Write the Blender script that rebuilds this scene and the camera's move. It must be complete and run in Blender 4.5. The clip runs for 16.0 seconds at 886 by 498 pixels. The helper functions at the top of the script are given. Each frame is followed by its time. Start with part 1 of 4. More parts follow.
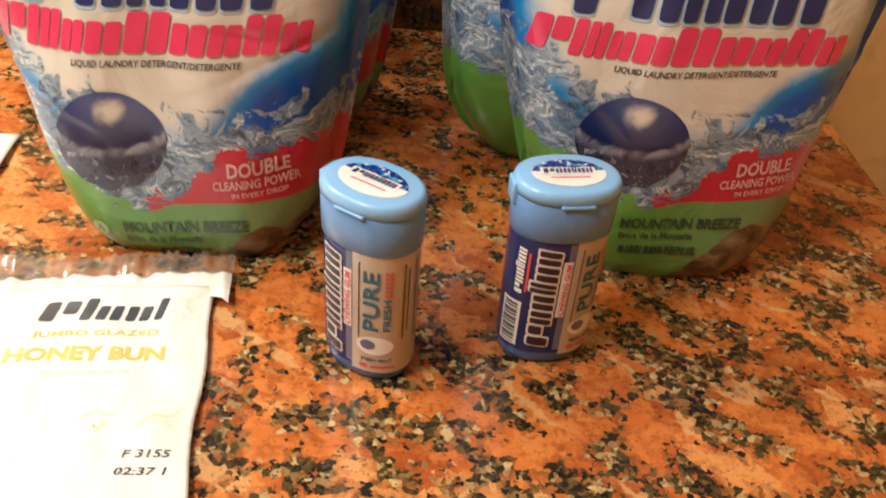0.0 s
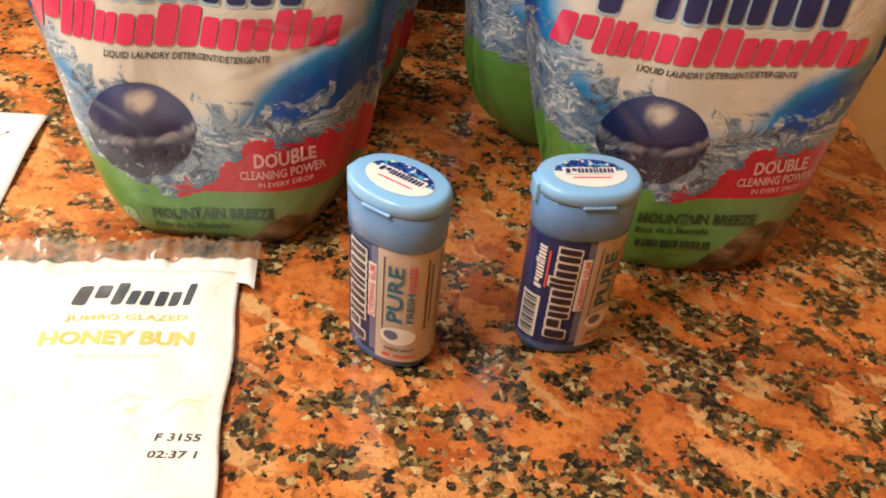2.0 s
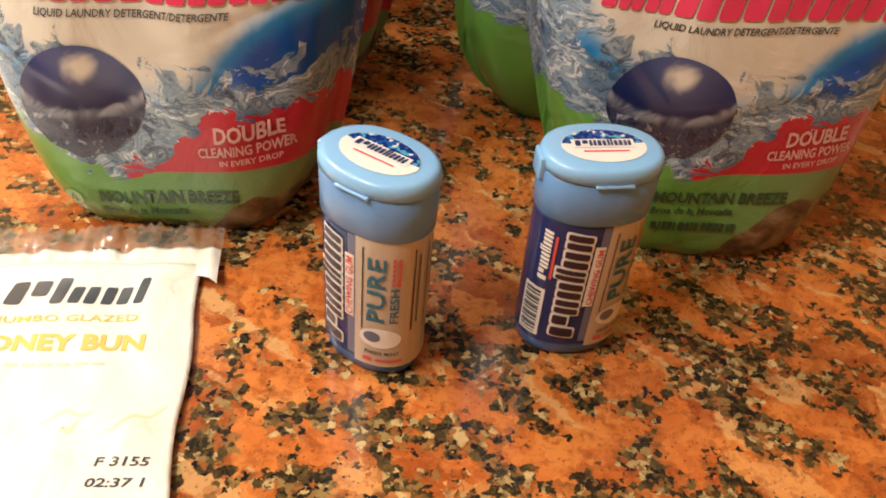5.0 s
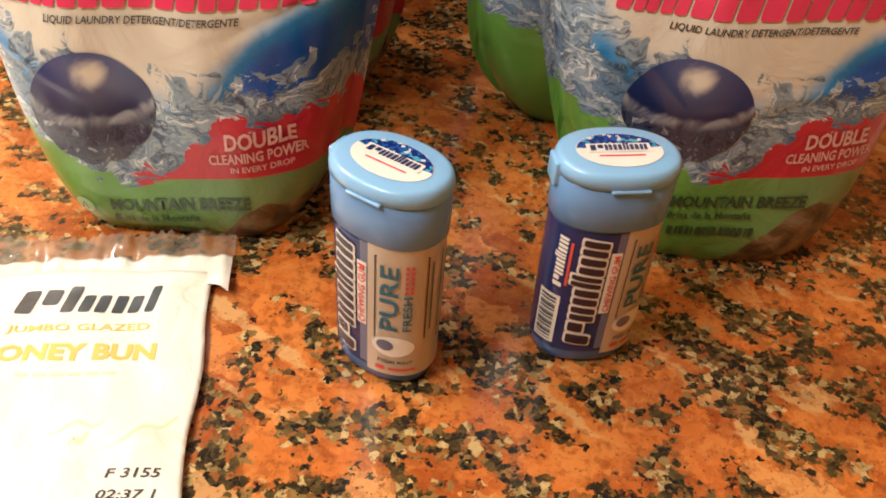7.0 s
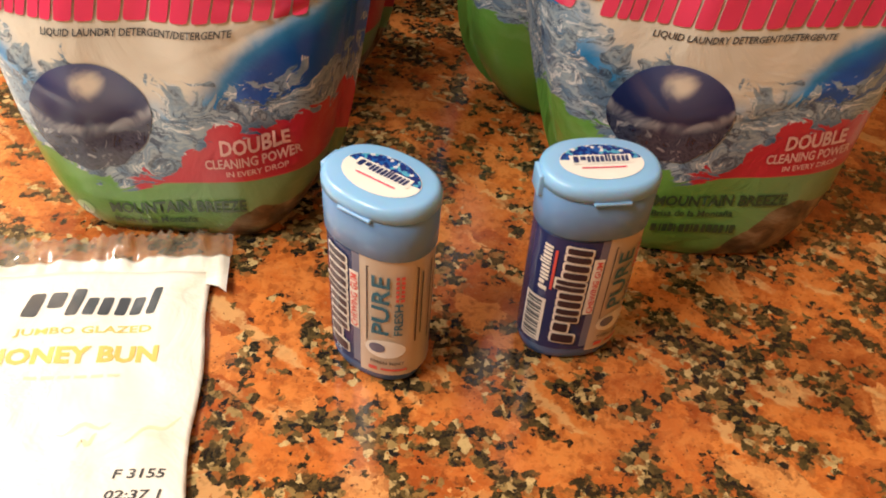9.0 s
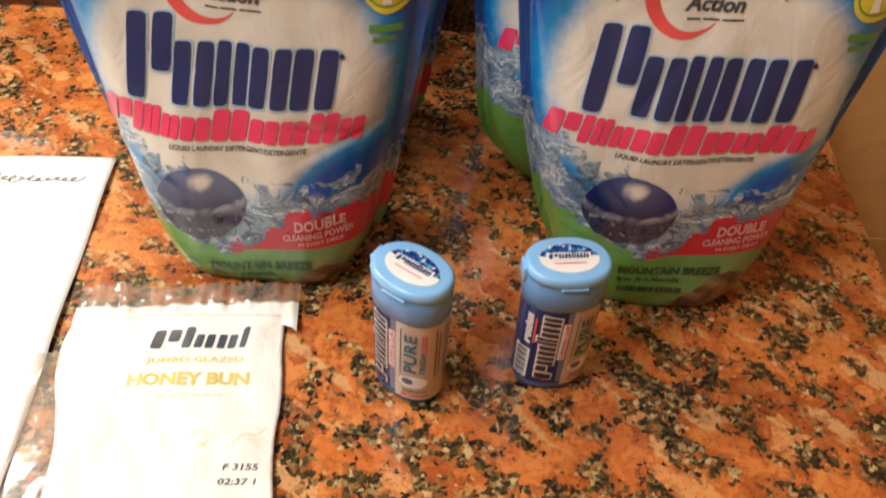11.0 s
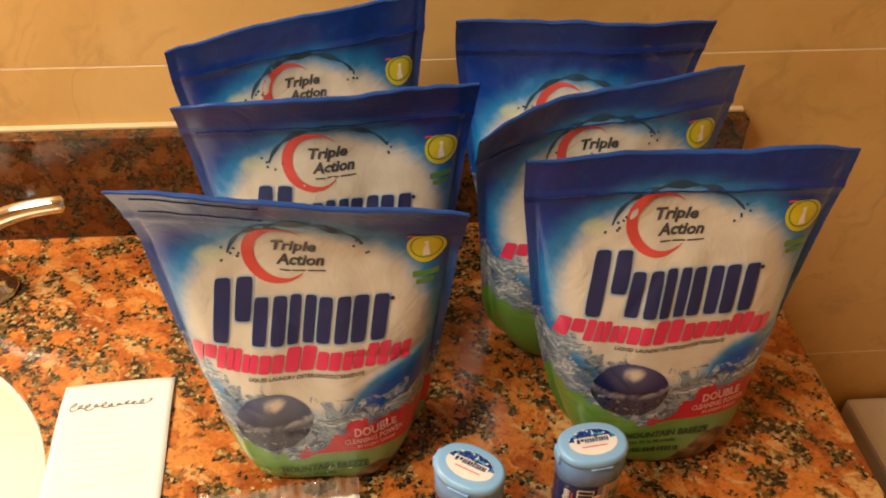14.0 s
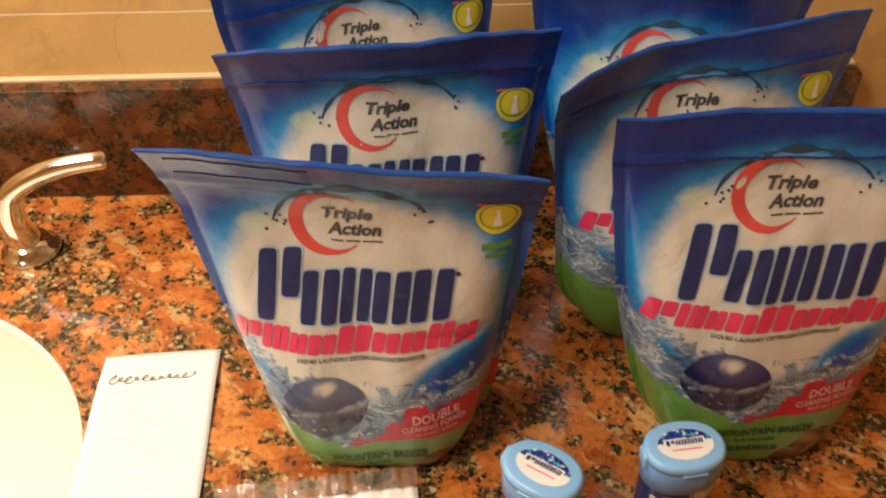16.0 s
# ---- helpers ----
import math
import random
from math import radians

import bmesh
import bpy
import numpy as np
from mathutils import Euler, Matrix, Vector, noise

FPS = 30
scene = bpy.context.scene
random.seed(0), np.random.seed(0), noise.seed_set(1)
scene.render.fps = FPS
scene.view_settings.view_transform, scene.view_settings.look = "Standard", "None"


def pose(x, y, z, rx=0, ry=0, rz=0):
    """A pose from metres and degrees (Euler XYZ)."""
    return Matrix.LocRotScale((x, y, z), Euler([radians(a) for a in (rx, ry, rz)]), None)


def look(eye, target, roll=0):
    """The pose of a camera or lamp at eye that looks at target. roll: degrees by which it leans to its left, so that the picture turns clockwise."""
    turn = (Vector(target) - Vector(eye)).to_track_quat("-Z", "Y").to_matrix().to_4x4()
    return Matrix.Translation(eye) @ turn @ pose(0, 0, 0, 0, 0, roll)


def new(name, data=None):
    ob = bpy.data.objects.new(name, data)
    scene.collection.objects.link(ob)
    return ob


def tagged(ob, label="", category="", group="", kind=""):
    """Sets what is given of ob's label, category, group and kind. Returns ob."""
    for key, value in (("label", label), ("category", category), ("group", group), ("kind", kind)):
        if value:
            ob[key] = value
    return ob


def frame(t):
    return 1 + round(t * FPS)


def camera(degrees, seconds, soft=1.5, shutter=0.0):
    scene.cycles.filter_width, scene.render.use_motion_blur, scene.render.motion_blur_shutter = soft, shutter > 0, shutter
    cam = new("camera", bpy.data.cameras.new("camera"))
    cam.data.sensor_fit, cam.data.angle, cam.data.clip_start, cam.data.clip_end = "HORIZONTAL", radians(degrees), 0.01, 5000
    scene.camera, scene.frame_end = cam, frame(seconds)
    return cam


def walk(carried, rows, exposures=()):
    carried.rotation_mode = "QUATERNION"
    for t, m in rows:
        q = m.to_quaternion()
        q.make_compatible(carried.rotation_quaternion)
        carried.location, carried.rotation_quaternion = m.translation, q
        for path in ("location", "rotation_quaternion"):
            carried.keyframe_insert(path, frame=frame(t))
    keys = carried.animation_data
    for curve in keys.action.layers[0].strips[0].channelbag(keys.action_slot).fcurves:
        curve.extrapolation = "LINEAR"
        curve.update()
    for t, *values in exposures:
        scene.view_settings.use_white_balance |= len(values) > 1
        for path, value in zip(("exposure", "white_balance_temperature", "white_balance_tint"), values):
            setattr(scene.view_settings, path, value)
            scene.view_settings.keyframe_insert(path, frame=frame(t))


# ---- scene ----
cam = camera(53.8, 16.0, 1.85, 0.5)
PATH = [
    (0, (0.226, -0.434, 0.267), (0.308, 1.166, -0.929), 4.9),
    (0.5, (0.225, -0.436, 0.286), (0.271, 1.165, -0.912), 4.0),
    (1, (0.222, -0.447, 0.299), (0.287, 1.142, -0.914), 5.0),
    (1.5, (0.224, -0.442, 0.288), (0.292, 1.121, -0.958), 5.0),
    (2, (0.219, -0.434, 0.282), (0.287, 1.117, -0.979), 5.7),
    (2.5, (0.221, -0.422, 0.269), (0.286, 1.117, -1.007), 5.8),
    (3, (0.224, -0.421, 0.273), (0.275, 1.13, -0.99), 4.6),
    (3.5, (0.224, -0.416, 0.272), (0.286, 1.113, -1.016), 4.6),
    (4, (0.222, -0.411, 0.266), (0.297, 1.128, -1.009), 5.3),
    (4.2, (0.222, -0.406, 0.258), (0.32, 1.123, -1.028), 6.0),
    (6.3, (0.222, -0.388, 0.25), (0.266, 1.13, -1.051), 4.4),
    (6.5, (0.221, -0.389, 0.251), (0.26, 1.135, -1.043), 4.3),
    (7, (0.222, -0.388, 0.25), (0.279, 1.137, -1.043), 4.6),
    (7.5, (0.222, -0.386, 0.249), (0.275, 1.146, -1.036), 4.7),
    (8, (0.223, -0.384, 0.248), (0.308, 1.145, -1.039), 5.3),
    (8.2, (0.223, -0.382, 0.247), (0.302, 1.139, -1.049), 4.9),
    (10.3, (0.227, -0.432, 0.36), (0.282, 0.945, -1.089), 4.7),
    (10.5, (0.226, -0.446, 0.372), (0.267, 0.933, -1.076), 5.0),
    (11, (0.226, -0.441, 0.393), (0.225, 0.962, -1.033), 4.0),
    (11.5, (0.201, -0.41, 0.42), (0.286, 0.993, -1.002), 3.0),
    (12, (0.193, -0.421, 0.436), (0.317, 0.997, -0.969), 1.8),
    (12.5, (0.182, -0.453, 0.459), (0.267, 1.02, -0.892), 1.8),
    (13, (0.165, -0.447, 0.466), (0.274, 1.041, -0.866), 1.8),
    (13.2, (0.166, -0.44, 0.48), (0.294, 1.059, -0.837), 1.5),
    (13.5, (0.168, -0.457, 0.496), (0.279, 1.082, -0.776), 0.5),
    (14, (0.169, -0.476, 0.503), (0.291, 1.091, -0.733), 1.1),
    (14.5, (0.172, -0.478, 0.503), (0.322, 1.098, -0.719), 2.1),
    (15, (0.175, -0.464, 0.494), (0.285, 1.097, -0.752), 1.3),
    (15.2, (0.168, -0.451, 0.493), (0.246, 1.085, -0.785), 1.0),
    (15.5, (0.167, -0.44, 0.478), (0.175, 1.086, -0.815), -0.1),
    (15.7, (0.165, -0.431, 0.468), (0.179, 1.067, -0.856), -0.1),
    (16, (0.165, -0.42, 0.468), (0.152, 1.089, -0.845), -1.0),
]
walk(cam, [(t, look(eye, target, roll)) for t, eye, target, roll in PATH], [(0, 0.38, 5460, 6), (2, 0.39, 5440, 6), (4, 0.39, 5660, 6), (8, 0.38, 5690, 6), (10.5, 0.37, 5390, 6), (11, 0.19, 5140, 6), (11.5, 0.09, 5090, 6), (12.5, 0.02, 5510, 6), (14, 0.04, 6490, 6), (15, 0.04, 6460, 6), (16, -0.02, 5910, 6)])

# ---- light ----
world = bpy.data.worlds.new("room_air")
scene.world = world
world.use_nodes = True
world.node_tree.nodes["Background"].inputs[0].default_value = (1.0, 0.86, 0.66, 1)
world.node_tree.nodes["Background"].inputs[1].default_value = 0.012


def lamp(name, eye, target, size, size_y, watts, colour):
    d = bpy.data.lights.new(name, "AREA")
    d.shape, d.size, d.size_y, d.energy, d.color = "RECTANGLE", size, size_y, watts, colour
    ob = new(name, d)
    ob.matrix_world = look(eye, target)
    return ob


lamp("vanity_light", (-0.46, 0.13, 0.77), (-0.02, -0.12, 0.0), 0.50, 0.10, 10.5, (1.0, 0.82, 0.62))
lamp("side_light", (-0.72, -0.66, 1.42), (0.20, -0.06, 0.0), 0.50, 0.50, 22.8, (1.0, 0.84, 0.66))


# ---- node helpers ----
class Nodes:
    """A few short ways to wire a procedural material."""

    def __init__(self, name):
        self.mat = bpy.data.materials.new(name)
        self.mat.use_nodes = True
        self.tree = self.mat.node_tree
        self.out = self.tree.nodes["Principled BSDF"]

    def node(self, kind, **props):
        n = self.tree.nodes.new(kind)
        for key, value in props.items():
            setattr(n, key, value)
        return n

    def plug(self, socket, value):
        if isinstance(value, bpy.types.NodeSocket):
            self.tree.links.new(value, socket)
        elif isinstance(value, (tuple, list)) and socket.type == "RGBA" and len(value) == 3:
            socket.default_value = (*value, 1)
        else:
            socket.default_value = value

    def m(self, op, a, b=0.0, c=0.0):
        n = self.node("ShaderNodeMath", operation=op)
        for sock, v in zip(n.inputs, (a, b, c)):
            self.plug(sock, v)
        return n.outputs[0]

    def step(self, x, lo, hi, smooth=True):
        n = self.node("ShaderNodeMapRange", interpolation_type="SMOOTHSTEP" if smooth else "LINEAR")
        self.plug(n.inputs[0], x)
        n.inputs[1].default_value, n.inputs[2].default_value = lo, hi
        return n.outputs[0]

    def mix(self, fac, a, b, how="MIX"):
        n = self.node("ShaderNodeMix", data_type="RGBA", blend_type=how)
        self.plug(n.inputs[0], fac)
        self.plug(n.inputs[6], a)
        self.plug(n.inputs[7], b)
        return n.outputs[2]

    def ramp(self, x, stops, how="LINEAR"):
        n = self.node("ShaderNodeValToRGB")
        n.color_ramp.interpolation = how
        e = n.color_ramp.elements
        while len(e) < len(stops):
            e.new(0.5)
        for el, (p, c) in zip(e, stops):
            el.position, el.color = p, (*c, 1)
        self.plug(n.inputs[0], x)
        return n.outputs[0]

    def place(self, kind="Object", scale=(1, 1, 1), rot=(0, 0, 0)):
        n = self.node("ShaderNodeTexCoord")
        mp = self.node("ShaderNodeMapping")
        self.tree.links.new(n.outputs[kind], mp.inputs[0])
        mp.inputs["Scale"].default_value = scale
        mp.inputs["Rotation"].default_value = rot
        return mp.outputs[0]

    def noise(self, at, scale, detail=3.0, rough=0.55, warp=0.0):
        n = self.node("ShaderNodeTexNoise")
        self.plug(n.inputs["Vector"], at)
        n.inputs["Scale"].default_value, n.inputs["Detail"].default_value = scale, detail
        n.inputs["Roughness"].default_value, n.inputs["Distortion"].default_value = rough, warp
        return n.outputs["Fac"], n.outputs["Color"]

    def voronoi(self, at, scale, feature="F1", random=1.0):
        n = self.node("ShaderNodeTexVoronoi", feature=feature)
        self.plug(n.inputs["Vector"], at)
        n.inputs["Scale"].default_value, n.inputs["Randomness"].default_value = scale, random
        return n.outputs

    def shift(self, at, colour, amount):
        """at, pushed about by a noise colour."""
        a = self.node("ShaderNodeVectorMath", operation="SUBTRACT")
        self.plug(a.inputs[0], colour)
        a.inputs[1].default_value = (0.5, 0.5, 0.5)
        b = self.node("ShaderNodeVectorMath", operation="SCALE")
        self.plug(b.inputs[0], a.outputs[0])
        b.inputs["Scale"].default_value = amount
        c = self.node("ShaderNodeVectorMath", operation="ADD")
        self.plug(c.inputs[0], at)
        self.plug(c.inputs[1], b.outputs[0])
        return c.outputs[0]

    def bump(self, height, strength=0.3, distance=0.001):
        n = self.node("ShaderNodeBump")
        self.plug(n.inputs["Height"], height)
        n.inputs["Strength"].default_value, n.inputs["Distance"].default_value = strength, distance
        self.tree.links.new(n.outputs[0], self.out.inputs["Normal"])

    def done(self, colour, rough=0.5, metal=0.0, **more):
        self.plug(self.out.inputs["Base Color"], colour)
        self.plug(self.out.inputs["Roughness"], rough)
        self.out.inputs["Metallic"].default_value = metal
        for key, value in more.items():
            self.plug(self.out.inputs[key.replace("_", " ")], value)
        return self.mat


def plain(name, colour, rough=0.4, metal=0.0, vary=0.08, **more):
    """A plain surface with slight mottling and gloss variation."""
    n = Nodes(name)
    at = n.place()
    big, _ = n.noise(at, 35, 3)
    dark = tuple(c * (1 - vary) for c in colour)
    light = tuple(min(1, c * (1 + vary)) for c in colour)
    return n.done(n.ramp(big, [(0.3, dark), (0.7, light)]), n.m("MULTIPLY_ADD", big, 0.12, rough - 0.06), metal, **more)


# ---- materials ----
GLOSS = dict(Coat_Weight=0.60, Coat_Roughness=0.18, Coat_IOR=1.50)


def granite(name, crystals, ground):
    n = Nodes(name)
    at = n.place("Object", (1, 1, 1))
    _, wob = n.noise(at, 55, 5, 0.65)
    _, wob2 = n.noise(at, 240, 3, 0.65)
    a2 = n.shift(at, wob, 0.017)

    def drawn(v, long):
        m = n.node("ShaderNodeMapping", vector_type="TEXTURE")
        n.plug(m.inputs[0], v)
        m.inputs["Rotation"].default_value = (0, 0, radians(-41))
        m.inputs["Scale"].default_value = (long, 1.0, 1.0)
        return m.outputs[0]

    def channels(colour):
        m = n.node("ShaderNodeSeparateColor")
        n.plug(m.inputs[0], colour)
        return m.outputs
    fine, _ = n.noise(at, 520, 3, 0.7)
    mid, _ = n.noise(at, 130, 4, 0.65)
    blot, _ = n.noise(a2, 75, 4, 0.6, 0.4)
    vein, _ = n.noise(a2, 210, 4, 0.7, 0.5)
    # salmon crystals
    pick = channels(n.voronoi(drawn(n.shift(a2, wob2, 0.0035), 1.5), 52)["Color"])
    crystal = n.ramp(pick[0], list(zip((0.05, 0.30, 0.62, 0.88, 1.0), crystals)))
    crystal = n.mix(n.step(blot, 0.40, 0.62), crystal, n.mix(0.50, crystal, crystals[3]))
    crystal = n.mix(n.m("MULTIPLY", n.step(mid, 0.52, 0.72), 0.7), crystal, tuple(c * 0.62 for c in crystals[0]))
    crystal = n.mix(n.m("MULTIPLY", n.step(vein, 0.50, 0.66), 0.50), crystal, tuple(c * 0.7 for c in crystals[0]))
    crystal = n.mix(n.m("MULTIPLY", n.step(vein, 0.44, 0.30), 0.45), crystal, crystals[3])
    crystal = n.mix(n.m("MULTIPLY", n.step(fine, 0.55, 0.75), 0.25), crystal, crystals[4])
    # small grains, each one tone
    small = n.voronoi(n.shift(at, wob2, 0.006), 345)
    grain_pick = channels(small["Color"])
    grains = n.ramp(grain_pick[0], list(zip((0.10, 0.24, 0.40, 0.56, 0.66, 0.82, 0.96), ground)))
    grains = n.mix(n.m("MULTIPLY", n.step(fine, 0.42, 0.66), 0.45), grains, n.mix(0.6, grains, ground[5]))
    grains = n.mix(n.m("MULTIPLY", n.step(vein, 0.50, 0.62), 0.6), grains, ground[1])
    # whole grains gather in clusters, drawn out one way
    seat = small["Position"]
    patchy, _ = n.noise(drawn(seat, 1.4), 58, 3, 0.62)
    zone, _ = n.noise(drawn(seat, 1.8), 14, 2, 0.5)
    score = n.m("ADD", patchy, n.m("MULTIPLY", n.m("SUBTRACT", zone, 0.5), 0.42))
    score = n.m("ADD", score, n.m("MULTIPLY", n.m("SUBTRACT", grain_pick[1], 0.5), 0.09))
    keep = n.step(n.m("ADD", score, n.m("MULTIPLY", n.m("SUBTRACT", fine, 0.5), 0.03)), 0.472, 0.494)
    crystal = n.mix(n.m("MULTIPLY", n.step(score, 0.560, 0.490), 0.45), crystal, tuple(c * 0.75 for c in crystals[0]))
    colour = n.mix(keep, grains, crystal)
    # pale drawn-out crystals
    line, _ = n.noise(drawn(a2, 4.0), 58, 3, 0.5)
    pale = n.m("MULTIPLY", n.m("MULTIPLY", n.step(line, 0.585, 0.64), n.step(score, 0.46, 0.54)), 0.65)
    colour = n.mix(pale, colour, crystals[4])
    # black mica flecks among the grains
    fleck = n.voronoi(n.shift(at, wob2, 0.009), 230)
    fp = channels(fleck["Color"])
    black = n.m("MULTIPLY", n.step(n.m("ADD", fleck["Distance"], n.m("MULTIPLY", fp[1], 0.3)), 0.54, 0.40), n.step(fp[0], 0.50, 0.54))
    black = n.m("MULTIPLY", black, n.step(score, 0.560, 0.500))
    colour = n.mix(black, colour, (0.012, 0.011, 0.011))
    # pinpoint dark dots in the crystals
    dot = n.voronoi(at, 620)
    dots = n.m("MULTIPLY", n.step(dot["Distance"], 0.30, 0.18), n.step(channels(dot["Color"])[0], 0.86, 0.88))
    colour = n.mix(n.m("MULTIPLY", dots, 0.75), colour, (0.05, 0.02, 0.012))
    n.bump(fine, 0.04, 0.0004)
    return n.done(colour, n.m("MULTIPLY_ADD", fine, 0.08, 0.11), 0, Specular_IOR_Level=0.5)


def wall_tile():
    n = Nodes("beige_stone_tile")
    at = n.place()
    _, wob = n.noise(at, 4, 4)
    a2 = n.shift(at, wob, 0.25)
    cloud, _ = n.noise(a2, 5, 5, 0.6)
    vein, _ = n.noise(a2, 16, 6, 0.62, 1.2)
    fine, _ = n.noise(at, 180, 3)
    colour = n.ramp(cloud, [(0.25, (0.50, 0.275, 0.070)), (0.5, (0.62, 0.375, 0.115)), (0.78, (0.71, 0.47, 0.18))])
    colour = n.mix(n.m("MULTIPLY", n.step(vein, 0.52, 0.70), 0.6), colour, (0.44, 0.26, 0.075))
    colour = n.mix(n.m("MULTIPLY", fine, 0.10), colour, (0.75, 0.60, 0.36))
    n.bump(vein, 0.06, 0.001)
    return n.done(colour, n.m("MULTIPLY_ADD", cloud, 0.2, 0.30))


def pouch_print():
    """Printed film of the detergent pouch; UV is in metres across and up the front."""
    n = Nodes("printed_pouch_film")
    uv = n.node("ShaderNodeUVMap", uv_map="print").outputs[0]
    sep = n.node("ShaderNodeSeparateXYZ")
    n.plug(sep.inputs[0], uv)
    x, z = sep.outputs[0], sep.outputs[1]
    soft, softc = n.noise(uv, 28, 3)
    fib, fibc = n.noise(uv, 120, 4, 0.65, 0.6)
    # deep blue field, lighter round the white burst
    dx = n.m("DIVIDE", x, 0.082)
    dz = n.m("DIVIDE", n.m("SUBTRACT", z, 0.142), 0.068)
    d = n.m("SQRT", n.m("ADD", n.m("MULTIPLY", dx, dx), n.m("MULTIPLY", dz, dz)))
    d = n.m("ADD", d, n.m("MULTIPLY", n.m("MULTIPLY", n.step(x, 0.012, 0.06), n.step(z, 0.118, 0.088)), 0.42))
    d = n.m("ADD", d, n.m("MULTIPLY", n.m("SUBTRACT", soft, 0.5), 0.25))
    d = n.m("ADD", d, n.m("MULTIPLY", n.m("SUBTRACT", fib, 0.5), 0.10))
    blue = n.mix(n.step(z, 0.150, 0.205), (0.003, 0.072, 0.36), (0.002, 0.030, 0.25))
    blue = n.mix(n.m("MULTIPLY", n.step(fib, 0.5, 0.75), 0.6), blue, (0.006, 0.075, 0.34))
    field = n.mix(n.step(d, 1.24, 0.94), blue, (0.022, 0.225, 0.52))
    field = n.mix(n.step(d, 1.04, 0.80), field, n.mix(n.step(soft, 0.3, 0.7), (0.58, 0.55, 0.475), (0.67, 0.635, 0.555)))
    # a pale lime glint beside the burst, upper left
    gx, gz = n.m("DIVIDE", n.m("ADD", x, 0.053), 0.012), n.m("DIVIDE", n.m("SUBTRACT", z, 0.187), 0.007)
    glint = n.step(n.m("ADD", n.m("MULTIPLY", gx, gx), n.m("MULTIPLY", gz, gz)), 1.0, 0.1)
    field = n.mix(n.m("MULTIPLY", glint, 0.45), field, (0.62, 0.68, 0.34))
    # water splash: thrown strands with dark and bright edges
    warp = n.shift(uv, softc, 0.034)
    wm = n.node("ShaderNodeMapping")
    n.plug(wm.inputs[0], warp)
    wm.inputs["Scale"].default_value = (0.50, 1.0, 1.0)
    wm.inputs["Rotation"].default_value = (0, 0, radians(-16))
    strand, _ = n.noise(wm.outputs[0], 58, 5, 0.60, 1.7)
    ridge, _ = n.noise(wm.outputs[0], 80, 4, 0.58, 1.8)
    splash = n.ramp(strand, [(0.30, (0.04, 0.10, 0.20)), (0.43, (0.14, 0.22, 0.32)), (0.52, (0.31, 0.38, 0.43)), (0.62, (0.15, 0.24, 0.35)), (0.72, (0.50, 0.55, 0.58))])
    bright = n.m("ABSOLUTE", n.m("SUBTRACT", ridge, 0.40))
    splash = n.mix(n.m("MULTIPLY", n.step(bright, 0.035, 0.008), 0.8), splash, (0.72, 0.74, 0.74))
    dark = n.m("ABSOLUTE", n.m("SUBTRACT", ridge, 0.535))
    splash = n.mix(n.m("MULTIPLY", n.m("MULTIPLY", n.step(dark, 0.040, 0.004), n.step(fib, 0.40, 0.58)), 0.85), splash, (0.020, 0.030, 0.060))
    deep = n.m("ABSOLUTE", n.m("SUBTRACT", strand, 0.47))
    splash = n.mix(n.m("MULTIPLY", n.step(deep, 0.020, 0.005), 0.7), splash, (0.04, 0.06, 0.10))
    rise = n.m("ADD", n.m("MULTIPLY", n.m("MAXIMUM", x, 0.0), 0.04), n.m("MULTIPLY", n.m("MAXIMUM", n.m("MULTIPLY", x, -1.0), 0.0), 0.36))
    top = n.m("ADD", n.m("ADD", 0.0845, rise), n.m("MULTIPLY", n.m("SUBTRACT", strand, 0.5), 0.075))
    wet = n.m("MULTIPLY", n.step(n.m("SUBTRACT", top, z), 0.0, 0.0022), 0.95)
    field = n.mix(wet, field, splash)
    # red flash, lower right
    ragged = n.m("MULTIPLY", n.m("SUBTRACT", strand, 0.5), 0.034)
    rt = n.m("ADD", n.m("MULTIPLY_ADD", n.step(x, 0.002, 0.030), 0.021, 0.0515), n.m("MULTIPLY", ragged, 0.8))
    red = n.m("MULTIPLY", n.step(n.m("SUBTRACT", rt, z), 0.0, 0.0008), n.step(n.m("ADD", x, n.m("MULTIPLY", ragged, 0.6)), -0.012, -0.009))
    field = n.mix(red, field, (0.43, 0.014, 0.036))
    # green foot, paler in bands
    ge = n.m("ADD", n.m("MULTIPLY_ADD", n.step(x, -0.008, -0.06), 0.020, 0.0480), n.m("MULTIPLY", ragged, n.step(x, 0.004, -0.008)))
    green = n.mix(n.step(x, -0.02, 0.05), (0.11, 0.275, 0.045), (0.14, 0.25, 0.10))
    leafy, _ = n.noise(wm.outputs[0], 20, 2, 0.5, 1.0)
    green = n.mix(n.m("MULTIPLY", n.step(leafy, 0.52, 0.60), 0.4), green, (0.21, 0.38, 0.125))
    field = n.mix(n.step(n.m("SUBTRACT", ge, z), 0.0, 0.0010), field, green)
    # unprinted clear film at the foot, with the brown contents behind it
    clear_edge = n.m("ADD", n.m("MULTIPLY", n.step(x, -0.006, 0.046), 0.035), n.m("MULTIPLY", n.m("SUBTRACT", soft, 0.5), 0.018))
    foot = n.step(n.m("SUBTRACT", clear_edge, z), 0.0, 0.0012)
    inside, _ = n.noise(uv, 90, 4, 0.6, 0.8)
    field = n.mix(foot, field, n.ramp(inside, [(0.32, (0.025, 0.018, 0.010)), (0.5, (0.12, 0.075, 0.035)), (0.68, (0.26, 0.20, 0.12))]))
    crinkle, _ = n.noise(uv, 30, 5, 0.55, 0.8)
    n.bump(crinkle, 0.75, 0.0030)
    return n.done(field, n.m("MULTIPLY_ADD", soft, 0.12, 0.28), 0, Specular_IOR_Level=0.4, **GLOSS)


